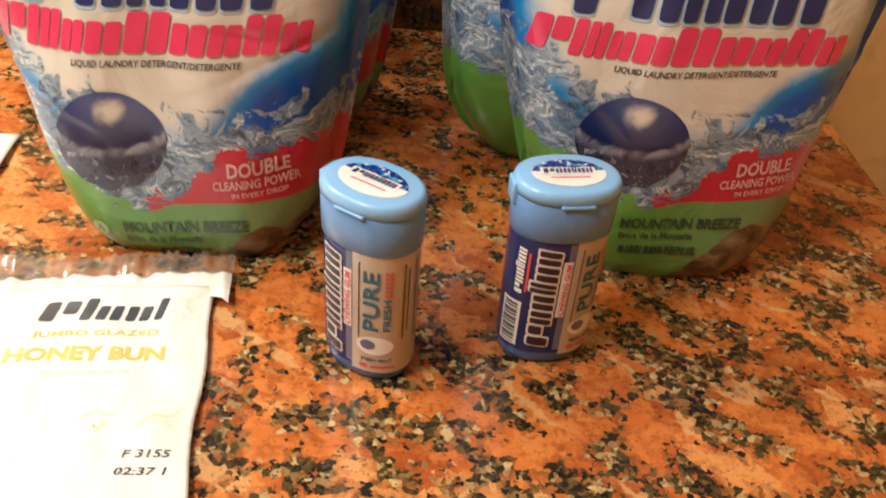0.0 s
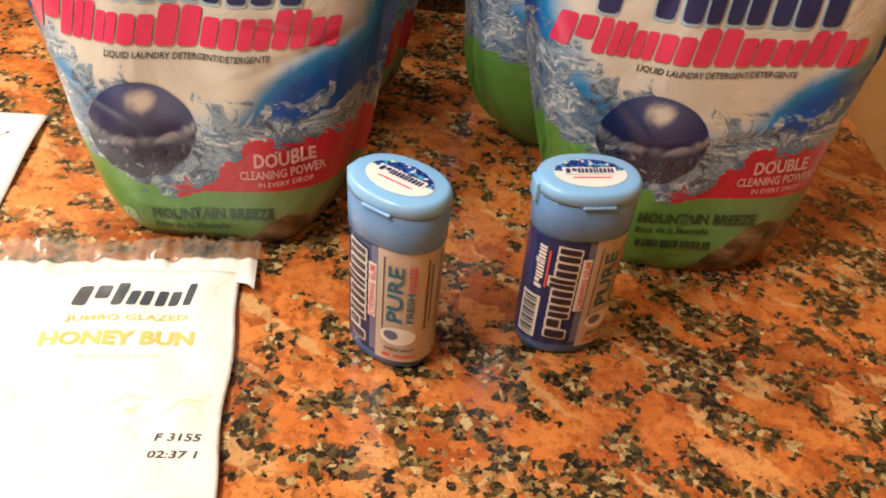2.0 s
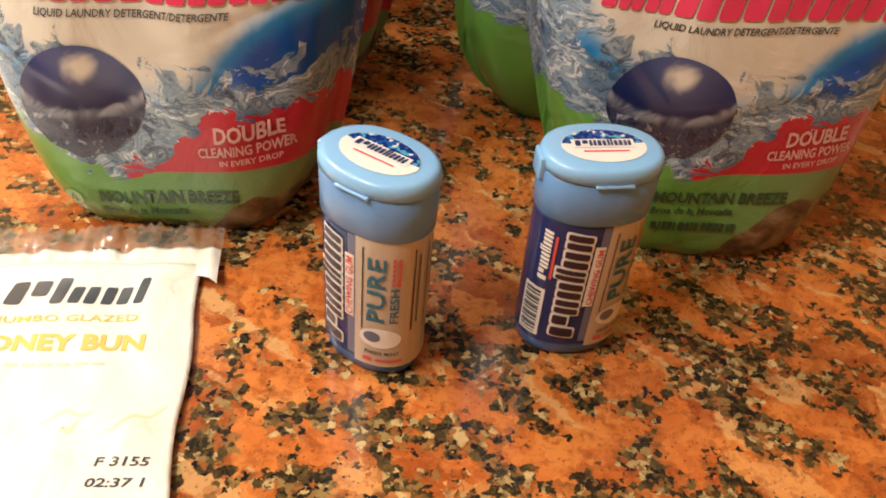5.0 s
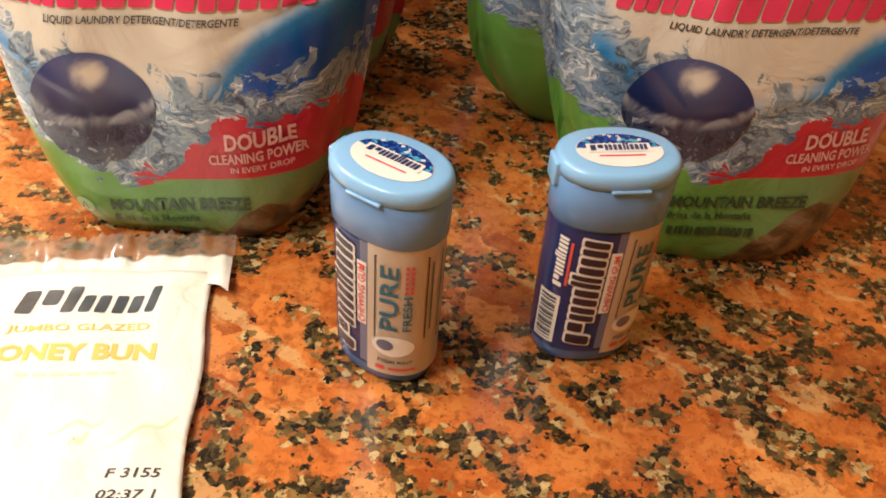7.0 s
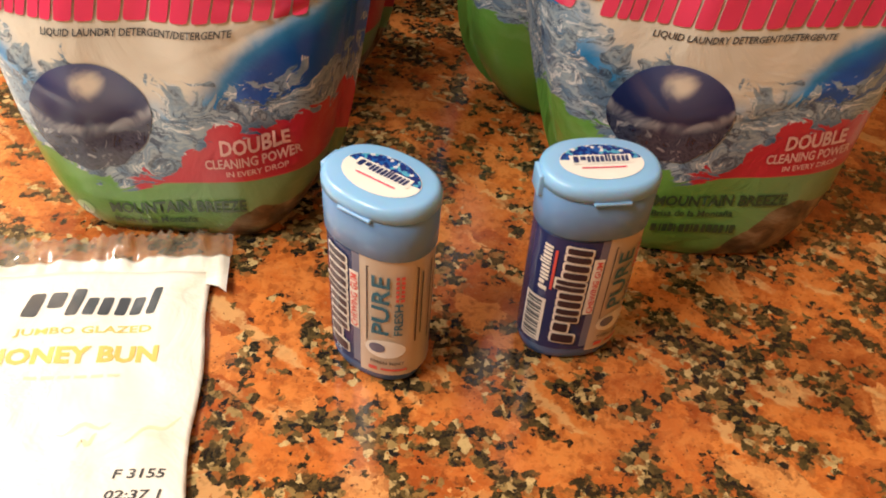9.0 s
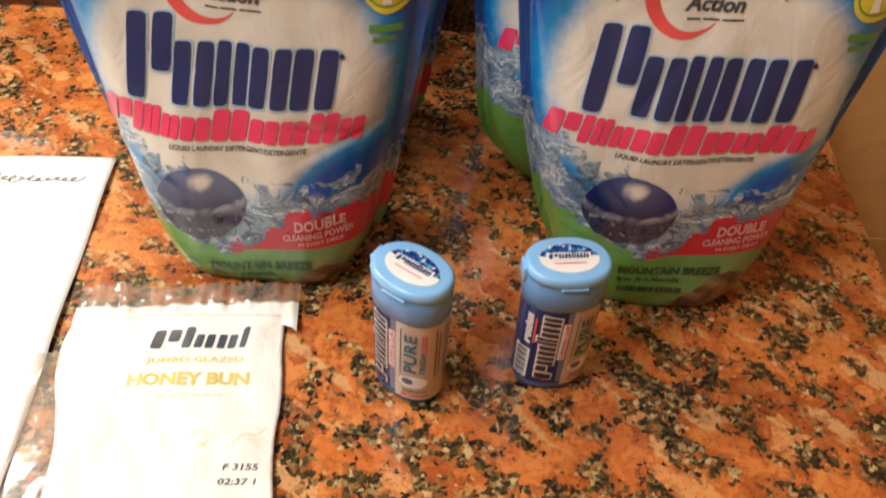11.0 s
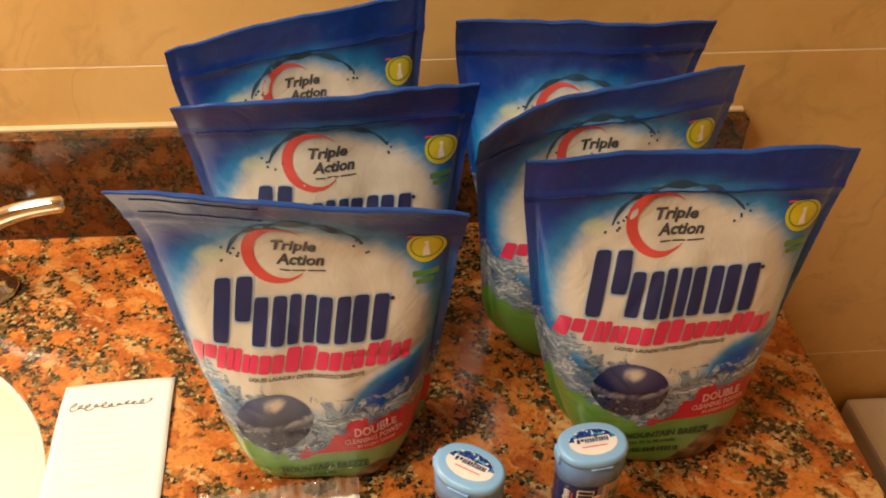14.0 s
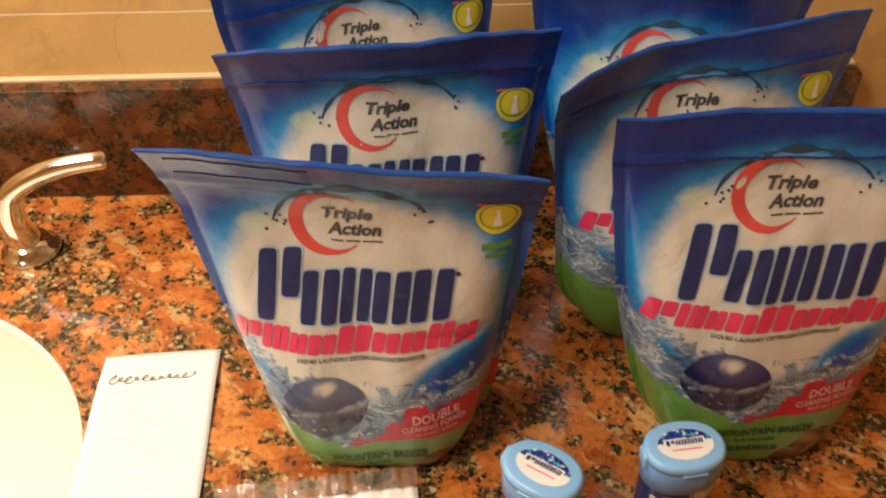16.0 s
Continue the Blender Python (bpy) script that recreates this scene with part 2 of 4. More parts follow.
ORANGE = ((0.30, 0.068, 0.013), (0.46, 0.122, 0.021), (0.56, 0.170, 0.029), (0.61, 0.235, 0.055), (0.63, 0.40, 0.16))
GREYS = ((0.009, 0.008, 0.006), (0.022, 0.017, 0.009), (0.058, 0.042, 0.015), (0.115, 0.075, 0.025), (0.34, 0.10, 0.020), (0.22, 0.145, 0.048), (0.56, 0.41, 0.18))
# darkened copy of the counter granite: the backsplash's shade put into its colours
SHADED_ORANGE = ((0.080, 0.020, 0.005), (0.105, 0.030, 0.007), (0.135, 0.043, 0.010), (0.155, 0.056, 0.015), (0.17, 0.078, 0.028))
SHADED_GREYS = ((0.010, 0.008, 0.006), (0.020, 0.014, 0.007), (0.036, 0.022, 0.009), (0.052, 0.030, 0.012), (0.09, 0.028, 0.008), (0.062, 0.040, 0.018), (0.10, 0.072, 0.038))
GRANITE, SHADED_GRANITE = granite("orange_granite", ORANGE, GREYS), granite("shaded_granite", SHADED_ORANGE, SHADED_GREYS)
TILE, POUCH = wall_tile(), pouch_print()
GROUT = plain("grout", (0.82, 0.72, 0.54), 0.7)
# pale colour standing in for light on the backsplash's top edge
EDGE_GLEAM = plain("cream_edge_gleam", (0.66, 0.50, 0.30), 0.5)
PAINT = plain("cream_paint", (0.66, 0.56, 0.40), 0.6)
FLOOR = plain("floor_stone", (0.30, 0.22, 0.13), 0.5)
PORCELAIN = plain("white_porcelain", (0.82, 0.78, 0.68), 0.12, vary=0.02)
CHROME = plain("polished_chrome", (0.86, 0.84, 0.80), 0.10, 1.0, vary=0.02)
NAVY = plain("navy_ink", (0.010, 0.024, 0.115), 0.3, **GLOSS)
PALE = plain("pale_blue_ink", (0.36, 0.50, 0.64), 0.35)
PINK = plain("raspberry_ink", (0.66, 0.035, 0.12), 0.3, **GLOSS)
WHITE = plain("white_ink", (0.78, 0.76, 0.72), 0.35)
BLUSH = plain("blush_ink", (0.62, 0.37, 0.35), 0.4)
PALEGREEN = plain("pale_green_ink", (0.30, 0.46, 0.22), 0.35)
RIM = plain("light_blue_film_edge", (0.012, 0.065, 0.30), 0.25)
ZIP = plain("zip_blue_film", (0.004, 0.028, 0.20), 0.28, **GLOSS)
INK = plain("dark_ink", (0.05, 0.06, 0.075), 0.4, **GLOSS)
REDINK = plain("orange_red_ink", (0.60, 0.080, 0.070), 0.35)
YELLOW = plain("yellow_ink", (0.62, 0.56, 0.03), 0.35)
LEAFINK = plain("leaf_green_ink", (0.10, 0.26, 0.05), 0.4)
GREENINK = plain("bottle_green_ink", (0.020, 0.060, 0.030), 0.4, **GLOSS)
COLLAR = plain("dusky_blue_plastic", (0.145, 0.285, 0.56), 0.25, vary=0.04, Subsurface_Weight=0.1)
LIDBLUE = plain("pale_blue_plastic", (0.25, 0.48, 0.80), 0.25, vary=0.04, Subsurface_Weight=0.15)
BODYBLUE = plain("blue_plastic", (0.055, 0.12, 0.32), 0.25, vary=0.05)
SLEEVE = plain("navy_sleeve", (0.018, 0.028, 0.12), 0.25)
SILVER = plain("champagne_label", (0.52, 0.45, 0.36), 0.3, 0.15)
PAPER = plain("receipt_paper", (0.86, 0.85, 0.82), 0.7, vary=0.02)
WATERINK = plain("dark_water_ink", (0.020, 0.065, 0.13), 0.35)
TEAL = plain("teal_ink", (0.03, 0.15, 0.24), 0.35)
GOLD = plain("gold_ink", (0.66, 0.54, 0.14), 0.4)


def capsule_picture():
    n = Nodes("capsule_print")
    uv = n.node("ShaderNodeUVMap", uv_map="print").outputs[0]
    sep = n.node("ShaderNodeSeparateXYZ")
    n.plug(sep.inputs[0], uv)
    x, z = sep.outputs[0], sep.outputs[1]
    f, _ = n.noise(uv, 60, 3, 0.6, 0.8)
    strand, _ = n.noise(uv, 120, 4, 0.6, 1.8)

    def reach(cx, cz, wide=1.0):
        a, b = n.m("DIVIDE", n.m("SUBTRACT", x, cx), wide), n.m("SUBTRACT", z, cz)
        return n.m("SQRT", n.m("ADD", n.m("MULTIPLY", a, a), n.m("MULTIPLY", b, b)))
    colour = n.ramp(n.step(z, 0.052, 0.097, False), [(0.0, (0.012, 0.014, 0.035)), (0.30, (0.010, 0.012, 0.045)), (0.55, (0.008, 0.014, 0.070)), (0.80, (0.012, 0.026, 0.130)), (1.0, (0.030, 0.055, 0.20))])
    # rippled water over the lower half
    wet = n.ramp(strand, [(0.36, (0.012, 0.014, 0.035)), (0.47, (0.05, 0.06, 0.10)), (0.55, (0.015, 0.02, 0.05)), (0.63, (0.20, 0.22, 0.27)), (0.70, (0.45, 0.46, 0.48))])
    low = n.m("ADD", reach(-0.024, 0.104, 1.25), n.m("MULTIPLY", n.m("SUBTRACT", f, 0.5), 0.008))
    colour = n.mix(n.m("MULTIPLY", n.step(low, 0.0325, 0.0385), 0.8), colour, wet)
    rim = n.m("MULTIPLY", n.step(low, 0.0300, 0.0325), n.step(low, 0.0370, 0.0330))
    colour = n.mix(n.m("MULTIPLY", n.m("MULTIPLY", rim, n.step(f, 0.35, 0.60)), 0.55), colour, (0.42, 0.43, 0.46))
    # the highlight, a soft uneven blot
    blot = n.m("ADD", reach(-0.0215, 0.0890, 1.15), n.m("MULTIPLY", n.m("SUBTRACT", f, 0.5), 0.010))
    colour = n.mix(n.m("MULTIPLY", n.step(reach(-0.0225, 0.0885, 1.4), 0.0150, 0.0, False), 0.30), colour, (0.26, 0.28, 0.40))
    colour = n.mix(n.m("MULTIPLY", n.step(blot, 0.0075, 0.0015), 0.9), colour, (0.72, 0.66, 0.56))
    return n.done(colour, 0.26, 0, **GLOSS)


CAPSULE = capsule_picture()


# ---- mesh helpers ----
def link(name, bm, mat, parent=None, smooth=True):
    me = bpy.data.meshes.new(name)
    bm.to_mesh(me)
    bm.free()
    for m in mat if isinstance(mat, (list, tuple)) else [mat]:
        me.materials.append(m)
    if smooth:
        for p in me.polygons:
            p.use_smooth = True
    ob = new(name, me)
    ob.parent = parent
    return ob


def part(name, bm, mat, parent, label="", smooth=True):
    ob = link(name, bm, mat, parent, smooth)
    return tagged(ob, label) if label else ob


def box(bm, lo, hi, bevel=0.0):
    vs = [bm.verts.new((x, y, z)) for z in (lo[2], hi[2]) for y in (lo[1], hi[1]) for x in (lo[0], hi[0])]
    fs = [bm.faces.new([vs[i] for i in q]) for q in ((0, 2, 3, 1), (4, 5, 7, 6), (0, 1, 5, 4), (2, 6, 7, 3), (0, 4, 6, 2), (1, 3, 7, 5))]
    if bevel:
        es = list({e for f in fs for e in f.edges})
        bmesh.ops.bevel(bm, geom=es, offset=bevel, segments=2, profile=0.6, affect="EDGES")
    return bm


def boxes(name, lo, hi, mat, parent=None, bevel=0.0):
    return link(name, box(bmesh.new(), lo, hi, bevel), mat, parent, False)


def grid(bm, rows, close=False):
    """Quads between rows of points; all rows of one length."""
    vs = [[bm.verts.new(p) for p in r] for r in rows]
    n = len(vs[0])
    for a, b in zip(vs, vs[1:]):
        for i in range(n if close else n - 1):
            k = (i + 1) % n
            bm.faces.new((a[i], a[k], b[k], b[i]))
    return vs


def tube(bm, path, radii, seg=20, squash=1.0):
    """A round bar along a path of points."""
    pts = [Vector(p) for p in path]
    rows = []
    side = Vector((0, 1, 0))
    for i, p in enumerate(pts):
        t = (pts[min(i + 1, len(pts) - 1)] - pts[max(i - 1, 0)]).normalized()
        u = (side - t * side.dot(t)).normalized()
        w = t.cross(u)
        rows.append([p + (u * math.cos(k * math.tau / seg) * squash + w * math.sin(k * math.tau / seg)) * radii[i] for k in range(seg)])
    vs = grid(bm, rows, True)
    bm.faces.new(vs[0])
    bm.faces.new(list(reversed(vs[-1])))
    bmesh.ops.recalc_face_normals(bm, faces=bm.faces)


def lettering(text, height, width=None, shear=0.0, bold=0.018):
    """Flat triangles of a line of text with the built-in font: points (x, y) centred on x, and faces."""
    c = bpy.data.curves.new("text", "FONT")
    c.body, c.resolution_u, c.shear, c.offset = text, 2, shear, bold
    ob = new("text", c)
    dg = bpy.context.evaluated_depsgraph_get()
    me = bpy.data.meshes.new_from_object(ob.evaluated_get(dg))
    pts = [tuple(v.co[:2]) for v in me.vertices]
    faces = [tuple(p.vertices) for p in me.polygons]
    bpy.data.objects.remove(ob)
    bpy.data.curves.remove(c)
    bpy.data.meshes.remove(me)
    xs, ys = [p[0] for p in pts], [p[1] for p in pts]
    k = height / (max(ys) - min(ys))
    kx = k if width is None else width / (max(xs) - min(xs))
    mx, my = (max(xs) + min(xs)) / 2, min(ys)
    return [((p[0] - mx) * kx, (p[1] - my) * k) for p in pts], faces


def bar_word(sizes, gap, shear, stroke=0.42):
    """Plain slanted bars in place of a word: (width, height, foot) for each pair of a tall bar and a shorter one. A list of flats from x = 0."""
    flats, x = [], 0.0
    for k, (w, h, foot) in enumerate(sizes):
        bars = [(0.0, stroke * w, foot, h), (0.98 * w - stroke * w, stroke * w, foot + (0.36 * h if k == 0 else 0.0), h * (0.64 if k == 0 else 1.0))]
        if w < 0.45 * h:
            bars = [(0.0, w, foot, h)]
        for bx, bw, by, bh in bars:
            def shape(u, v, bx=bx, bw=bw, by=by, bh=bh, x=x):
                px = u * (1 - 0.10 * v**8)
                py = by + (v * (1 - 0.05 * u**6) + 1) / 2 * bh
                return (x + bx + (px + 1) / 2 * bw + shear * py, py)
            flats.append(patch(-1, -1, 1, 1, 5, 9, shape))
        x += w + gap
    return flats


def widened(flat, by):
    """A flat grown outwards by a margin about its middle."""
    pts, faces = flat
    mx, my = sum(p[0] for p in pts) / len(pts), sum(p[1] for p in pts) / len(pts)
    gx, gy = (1 + by / max(abs(p[i] - c) for p in pts) for i, c in ((0, mx), (1, my)))
    return [(mx + (p[0] - mx) * gx, my + (p[1] - my) * gy) for p in pts], faces


def laid_word(name, flats, dx, dy, turn, mat, parent, surface, lift, label=""):
    for flat in flats:
        laid(name, moved(flat, dx, dy, turn), mat, parent, surface, lift, label)


def laid(name, flat, mat, parent, surface, lift=0.0004, label="", uv=False):
    """Ink laid on a curved surface: surface(x, y, lift) gives the place."""
    pts, faces = flat
    me = bpy.data.meshes.new(name)
    me.from_pydata([surface(p[0], p[1], lift) for p in pts], [], faces)
    me.materials.append(mat)
    if uv:
        lay = me.uv_layers.new(name="print")
        for loop in me.loops:
            lay.data[loop.index].uv = pts[loop.vertex_index]
    for p in me.polygons:
        p.use_smooth = True
    ob = new(name, me)
    ob.parent = parent
    return tagged(ob, label) if label else ob


def moved(flat, dx, dy, turn=0.0):
    c, s = math.cos(turn), math.sin(turn)
    return [(p[0] * c - p[1] * s + dx, p[0] * s + p[1] * c + dy) for p in flat[0]], flat[1]


def joined(*flats):
    pts, faces = [], []
    for p, f in flats:
        b = len(pts)
        pts += p
        faces += [tuple(i + b for i in q) for q in f]
    return pts, faces


def patch(x0, y0, x1, y1, nx=8, ny=8, shape=None):
    pts = [(x0 + (x1 - x0) * i / nx, y0 + (y1 - y0) * j / ny) for j in range(ny + 1) for i in range(nx + 1)]
    if shape:
        pts = [shape(*p) for p in pts]
    return pts, [(j * (nx + 1) + i, j * (nx + 1) + i + 1, (j + 1) * (nx + 1) + i + 1, (j + 1) * (nx + 1) + i) for j in range(ny) for i in range(nx)]


def disc(cx, cy, rx, ry, seg=32, rings=4, edge=None):
    pts = [(cx, cy)]
    for r in range(1, rings + 1):
        for k in range(seg):
            a = k * math.tau / seg
            q = r / rings * (edge(a) if edge else 1)
            pts.append((cx + rx * q * math.cos(a), cy + ry * q * math.sin(a)))
    faces = [(0, 1 + k, 1 + (k + 1) % seg) for k in range(seg)]
    for r in range(rings - 1):
        for k in range(seg):
            a, b = 1 + r * seg + k, 1 + r * seg + (k + 1) % seg
            faces.append((a, a + seg, b + seg, b))
    return pts, faces


def strip(points, widths):
    """A flat band along a line of points, of changing width."""
    pts, faces = [], []
    for i, (x, y) in enumerate(points):
        a, b = points[max(i - 1, 0)], points[min(i + 1, len(points) - 1)]
        l = math.hypot(b[0] - a[0], b[1] - a[1]) or 1
        nx, ny = -(b[1] - a[1]) / l * widths[i] / 2, (b[0] - a[0]) / l * widths[i] / 2
        pts += [(x - nx, y - ny), (x + nx, y + ny)]
        if i:
            k = 2 * i
            faces.append((k - 2, k, k + 1, k - 1))
    return pts, faces


# ---- the room ----
WALL_Y, SPLASH_Y, SIDE_X, FRONT_Y, LEFT_X = 0.222, 0.2, 0.506, -0.335, -0.78


def counter():
    bm = bmesh.new()
    cx, cy, rx, ry = -0.29, -0.115, 0.218, 0.19
    x0, x1, y0, y1 = LEFT_X, SIDE_X, FRONT_Y, WALL_Y
    angles = sorted([k * math.tau / 96 for k in range(96)] + [math.atan2(y - cy, x - cx) % math.tau for x in (x0, x1) for y in (y0, y1)])
    top_in, top_out = [], []
    for a in angles:
        c, s = math.cos(a), math.sin(a)
        t = min(((x1 if c > 0 else x0) - cx) / c if abs(c) > 1e-6 else 9, ((y1 if s > 0 else y0) - cy) / s if abs(s) > 1e-6 else 9)
        top_in.append((cx + rx * c, cy + ry * s))
        top_out.append((cx + t * c, cy + t * s))
    def ring(pts, z, grow=0.0):
        return [(cx + (p[0] - cx) * (1 + grow), cy + (p[1] - cy) * (1 + grow), z) for p in pts]
    grid(bm, [ring(top_in, -0.032), ring(top_in, -0.004), ring(top_in, -0.001, 0.006), ring(top_in, 0.0, 0.02), ring(top_out, 0.0), ring(top_out, -0.032), ring(top_in, -0.032)], True)
    bmesh.ops.remove_doubles(bm, verts=bm.verts, dist=1e-6)
    bmesh.ops.recalc_face_normals(bm, faces=bm.faces)
    tagged(link("countertop", bm, GRANITE, None, False), "polished orange and black speckled granite vanity countertop", "countertop", kind="structure")
    # basin below the opening
    bm = bmesh.new()
    rows = []
    for k in range(15):
        u = k / 14
        r = math.cos(u * math.pi / 2) ** 0.55 if u < 1 else 0.05
        z = -0.0040 - 0.1585 * math.sin(u * math.pi / 2) ** 1.3
        rows.append([(cx + (rx - 0.0015) * max(r, 0.08) * math.cos(j * math.tau / 64), cy + (ry - 0.0015) * max(r, 0.08) * math.sin(j * math.tau / 64), z) for j in range(64)])
    vs = grid(bm, rows, True)
    bm.faces.new(vs[-1])
    bmesh.ops.recalc_face_normals(bm, faces=bm.faces)
    for f in bm.faces:
        f.normal_flip()
    ob = link("sink_basin", bm, PORCELAIN)
    tagged(ob, "cream white oval porcelain sink set flush in the granite", "sink")
    ob.modifiers.new("wall", "SOLIDIFY").thickness = 0.008
    bm = bmesh.new()
    tube(bm, [(cx, cy, -0.1655), (cx, cy, -0.1615), (cx, cy, -0.1600)], [0.026, 0.026, 0.020], 28)
    part("drain", bm, CHROME, ob, "chrome drain ring")


def room():
    askew = Matrix.Translation((0.2, WALL_Y, 0)) @ pose(0, 0, 0, 0, 0, 1.0) @ Matrix.Translation((-0.2, -WALL_Y, 0))
    # same granite as the counter, shade included in the darker colours
    splash = tagged(boxes("backsplash", (LEFT_X, SPLASH_Y, 0.0), (SIDE_X - 0.004, WALL_Y, 0.1065), SHADED_GRANITE, None, 0.0015), "low granite backsplash strip, its shade put into dark russet and black tones", "backsplash", kind="structure")
    # added thin strip: the slab's bright lit top edge as a pale colour
    seal = tagged(boxes("lit_edge_backsplash", (LEFT_X, WALL_Y - 0.0075, 0.1060), (SIDE_X - 0.005, WALL_Y - 0.0003, 0.1090), EDGE_GLEAM, None, 0.0009), "added pale cream strip for the lit top edge of the backsplash", "trim", kind="structure")
    wall = tagged(boxes("wall_north", (-1.2, WALL_Y + 0.0004, -0.87), (1.6, WALL_Y + 0.10, 1.7), GROUT), "beige stone tiled bathroom wall with pale joints", "wall", kind="structure")
    for row, z in enumerate((-0.62, -0.2285, 0.163, 0.5545, 0.946, 1.3375)):
        for col, x in enumerate((-1.155, -0.355, 0.845)):
            w = (0.8, 1.2, 0.75)[col]
            bm = box(bmesh.new(), (x + 0.0008, WALL_Y, z + 0.0008), (x + w - 0.0008, WALL_Y + 0.0045, z + 0.3915 - 0.0008), 0.0004)
            part("tile", bm, TILE, wall, smooth=False)
    for ob in (splash, seal, wall):
        ob.matrix_world = askew
    tagged(boxes("wall_west", (-1.25, -1.6, -0.87), (-1.155, WALL_Y, 1.7), TILE), "beige stone bathroom wall", "wall", kind="structure")
    tagged(boxes("wall_east", (1.5, -1.6, -0.87), (1.6, WALL_Y, 1.7), TILE), "beige stone bathroom wall", "wall", kind="structure")
    tagged(boxes("wall_south", (-1.25, -1.7, -0.87), (1.6, -1.6, 1.7), TILE), "beige stone bathroom wall", "wall", kind="structure")
    tagged(boxes("ceiling", (-1.25, -1.7, 1.7), (1.6, 0.33, 1.78), PAINT), "plain cream ceiling", "ceiling", kind="structure")
    tagged(boxes("floor", (-1.25, -1.7, -0.93), (1.6, 0.33, -0.87), FLOOR), "brown stone bathroom floor", "floor", kind="structure")
    tagged(boxes("vanity_cabinet", (LEFT_X + 0.02, FRONT_Y + 0.03, -0.87), (SIDE_X - 0.012, WALL_Y, -0.2), plain("cabinet_wood", (0.16, 0.08, 0.035), 0.4)), "dark wooden vanity base under the granite", "cabinet")
    tagged(boxes("ledge", (0.725, -0.55, -0.87), (1.5, WALL_Y, -0.30), PORCELAIN, None, 0.006), "pale cream bath ledge beside the counter", "ledge", kind="structure")


counter()
room()


# ---- detergent pouches ----
HEIGHTS = (0.0, 0.006, 0.018, 0.035, 0.06, 0.10, 0.135, 0.18, 0.205, 0.235)
HALF = (0.046, 0.0510, 0.0580, 0.0655, 0.0730, 0.0825, 0.0885, 0.0945, 0.0978, 0.0995)
DEPTH = (0.036, 0.0390, 0.041, 0.041, 0.0390, 0.033, 0.025, 0.0120, 0.0045, 0.0012)


def smooth_table(z, values):
    """A smooth curve through a table over HEIGHTS."""
    z = min(max(z, HEIGHTS[0]), HEIGHTS[-1])
    i = 0
    while i < len(HEIGHTS) - 2 and z > HEIGHTS[i + 1]:
        i += 1
    h = HEIGHTS[i + 1] - HEIGHTS[i]
    def slope(k):
        a, b = max(k - 1, 0), min(k + 1, len(values) - 1)
        return (values[b] - values[a]) / (HEIGHTS[b] - HEIGHTS[a])
    t = (z - HEIGHTS[i]) / h
    return (2 * t**3 - 3 * t**2 + 1) * values[i] + (t**3 - 2 * t**2 + t) * h * slope(i) + (3 * t**2 - 2 * t**3) * values[i + 1] + (t**3 - t**2) * h * slope(i + 1)


def half_width(z, x):
    """Half the pouch's width at a height; the side away from the tap is fuller below."""
    return smooth_table(z, HALF) * (1 + (0.19 * math.exp(-((max(z, 0.0) / 0.065) ** 1.5)) if x > 0 else 0.0))


WORD = bar_word([(0.0235, 0.0435, 0), (0.0205, 0.031, 0), (0.0165, 0.032, 0), (0.020, 0.031, 0), (0.022, 0.031, 0)], 0.0012, 0.13)
SUBWORD = bar_word([(0.0165, 0.0155, 0), (0.0055, 0.0155, 0), (0.009, 0.0150, 0), (0.010, 0.0118, 0), (0.0155, 0.0118, 0), (0.0185, 0.0155, 0), (0.0155, 0.0118, 0), (0.0135, 0.0118, 0), (0.0145, 0.0155, 0), (0.0125, 0.0118, 0)], 0.0009, 0.22, 0.46)
TEXTS = {
    "triple": lettering("Triple", 0.0098, 0.0265, 0.25, 0.035),
    "action": lettering("Action", 0.0076, 0.029, 0.25, 0.035),
    "liquid": lettering("LIQUID LAUNDRY DETERGENT/DETERGENTE", 0.0032, 0.073, 0.2),
    "double": lettering("DOUBLE", 0.0068, 0.0275, 0.0, 0.03),
    "power": lettering("CLEANING POWER", 0.0045, 0.0385, 0.0, 0.025),
    "drop": lettering("IN EVERY DROP", 0.0026, 0.025),
    "breeze": lettering("MOUNTAIN BREEZE", 0.0060, 0.0585, 0.0, 0.03),
    "brisa": lettering("Brisa de la Montaña", 0.0036, 0.036),
}


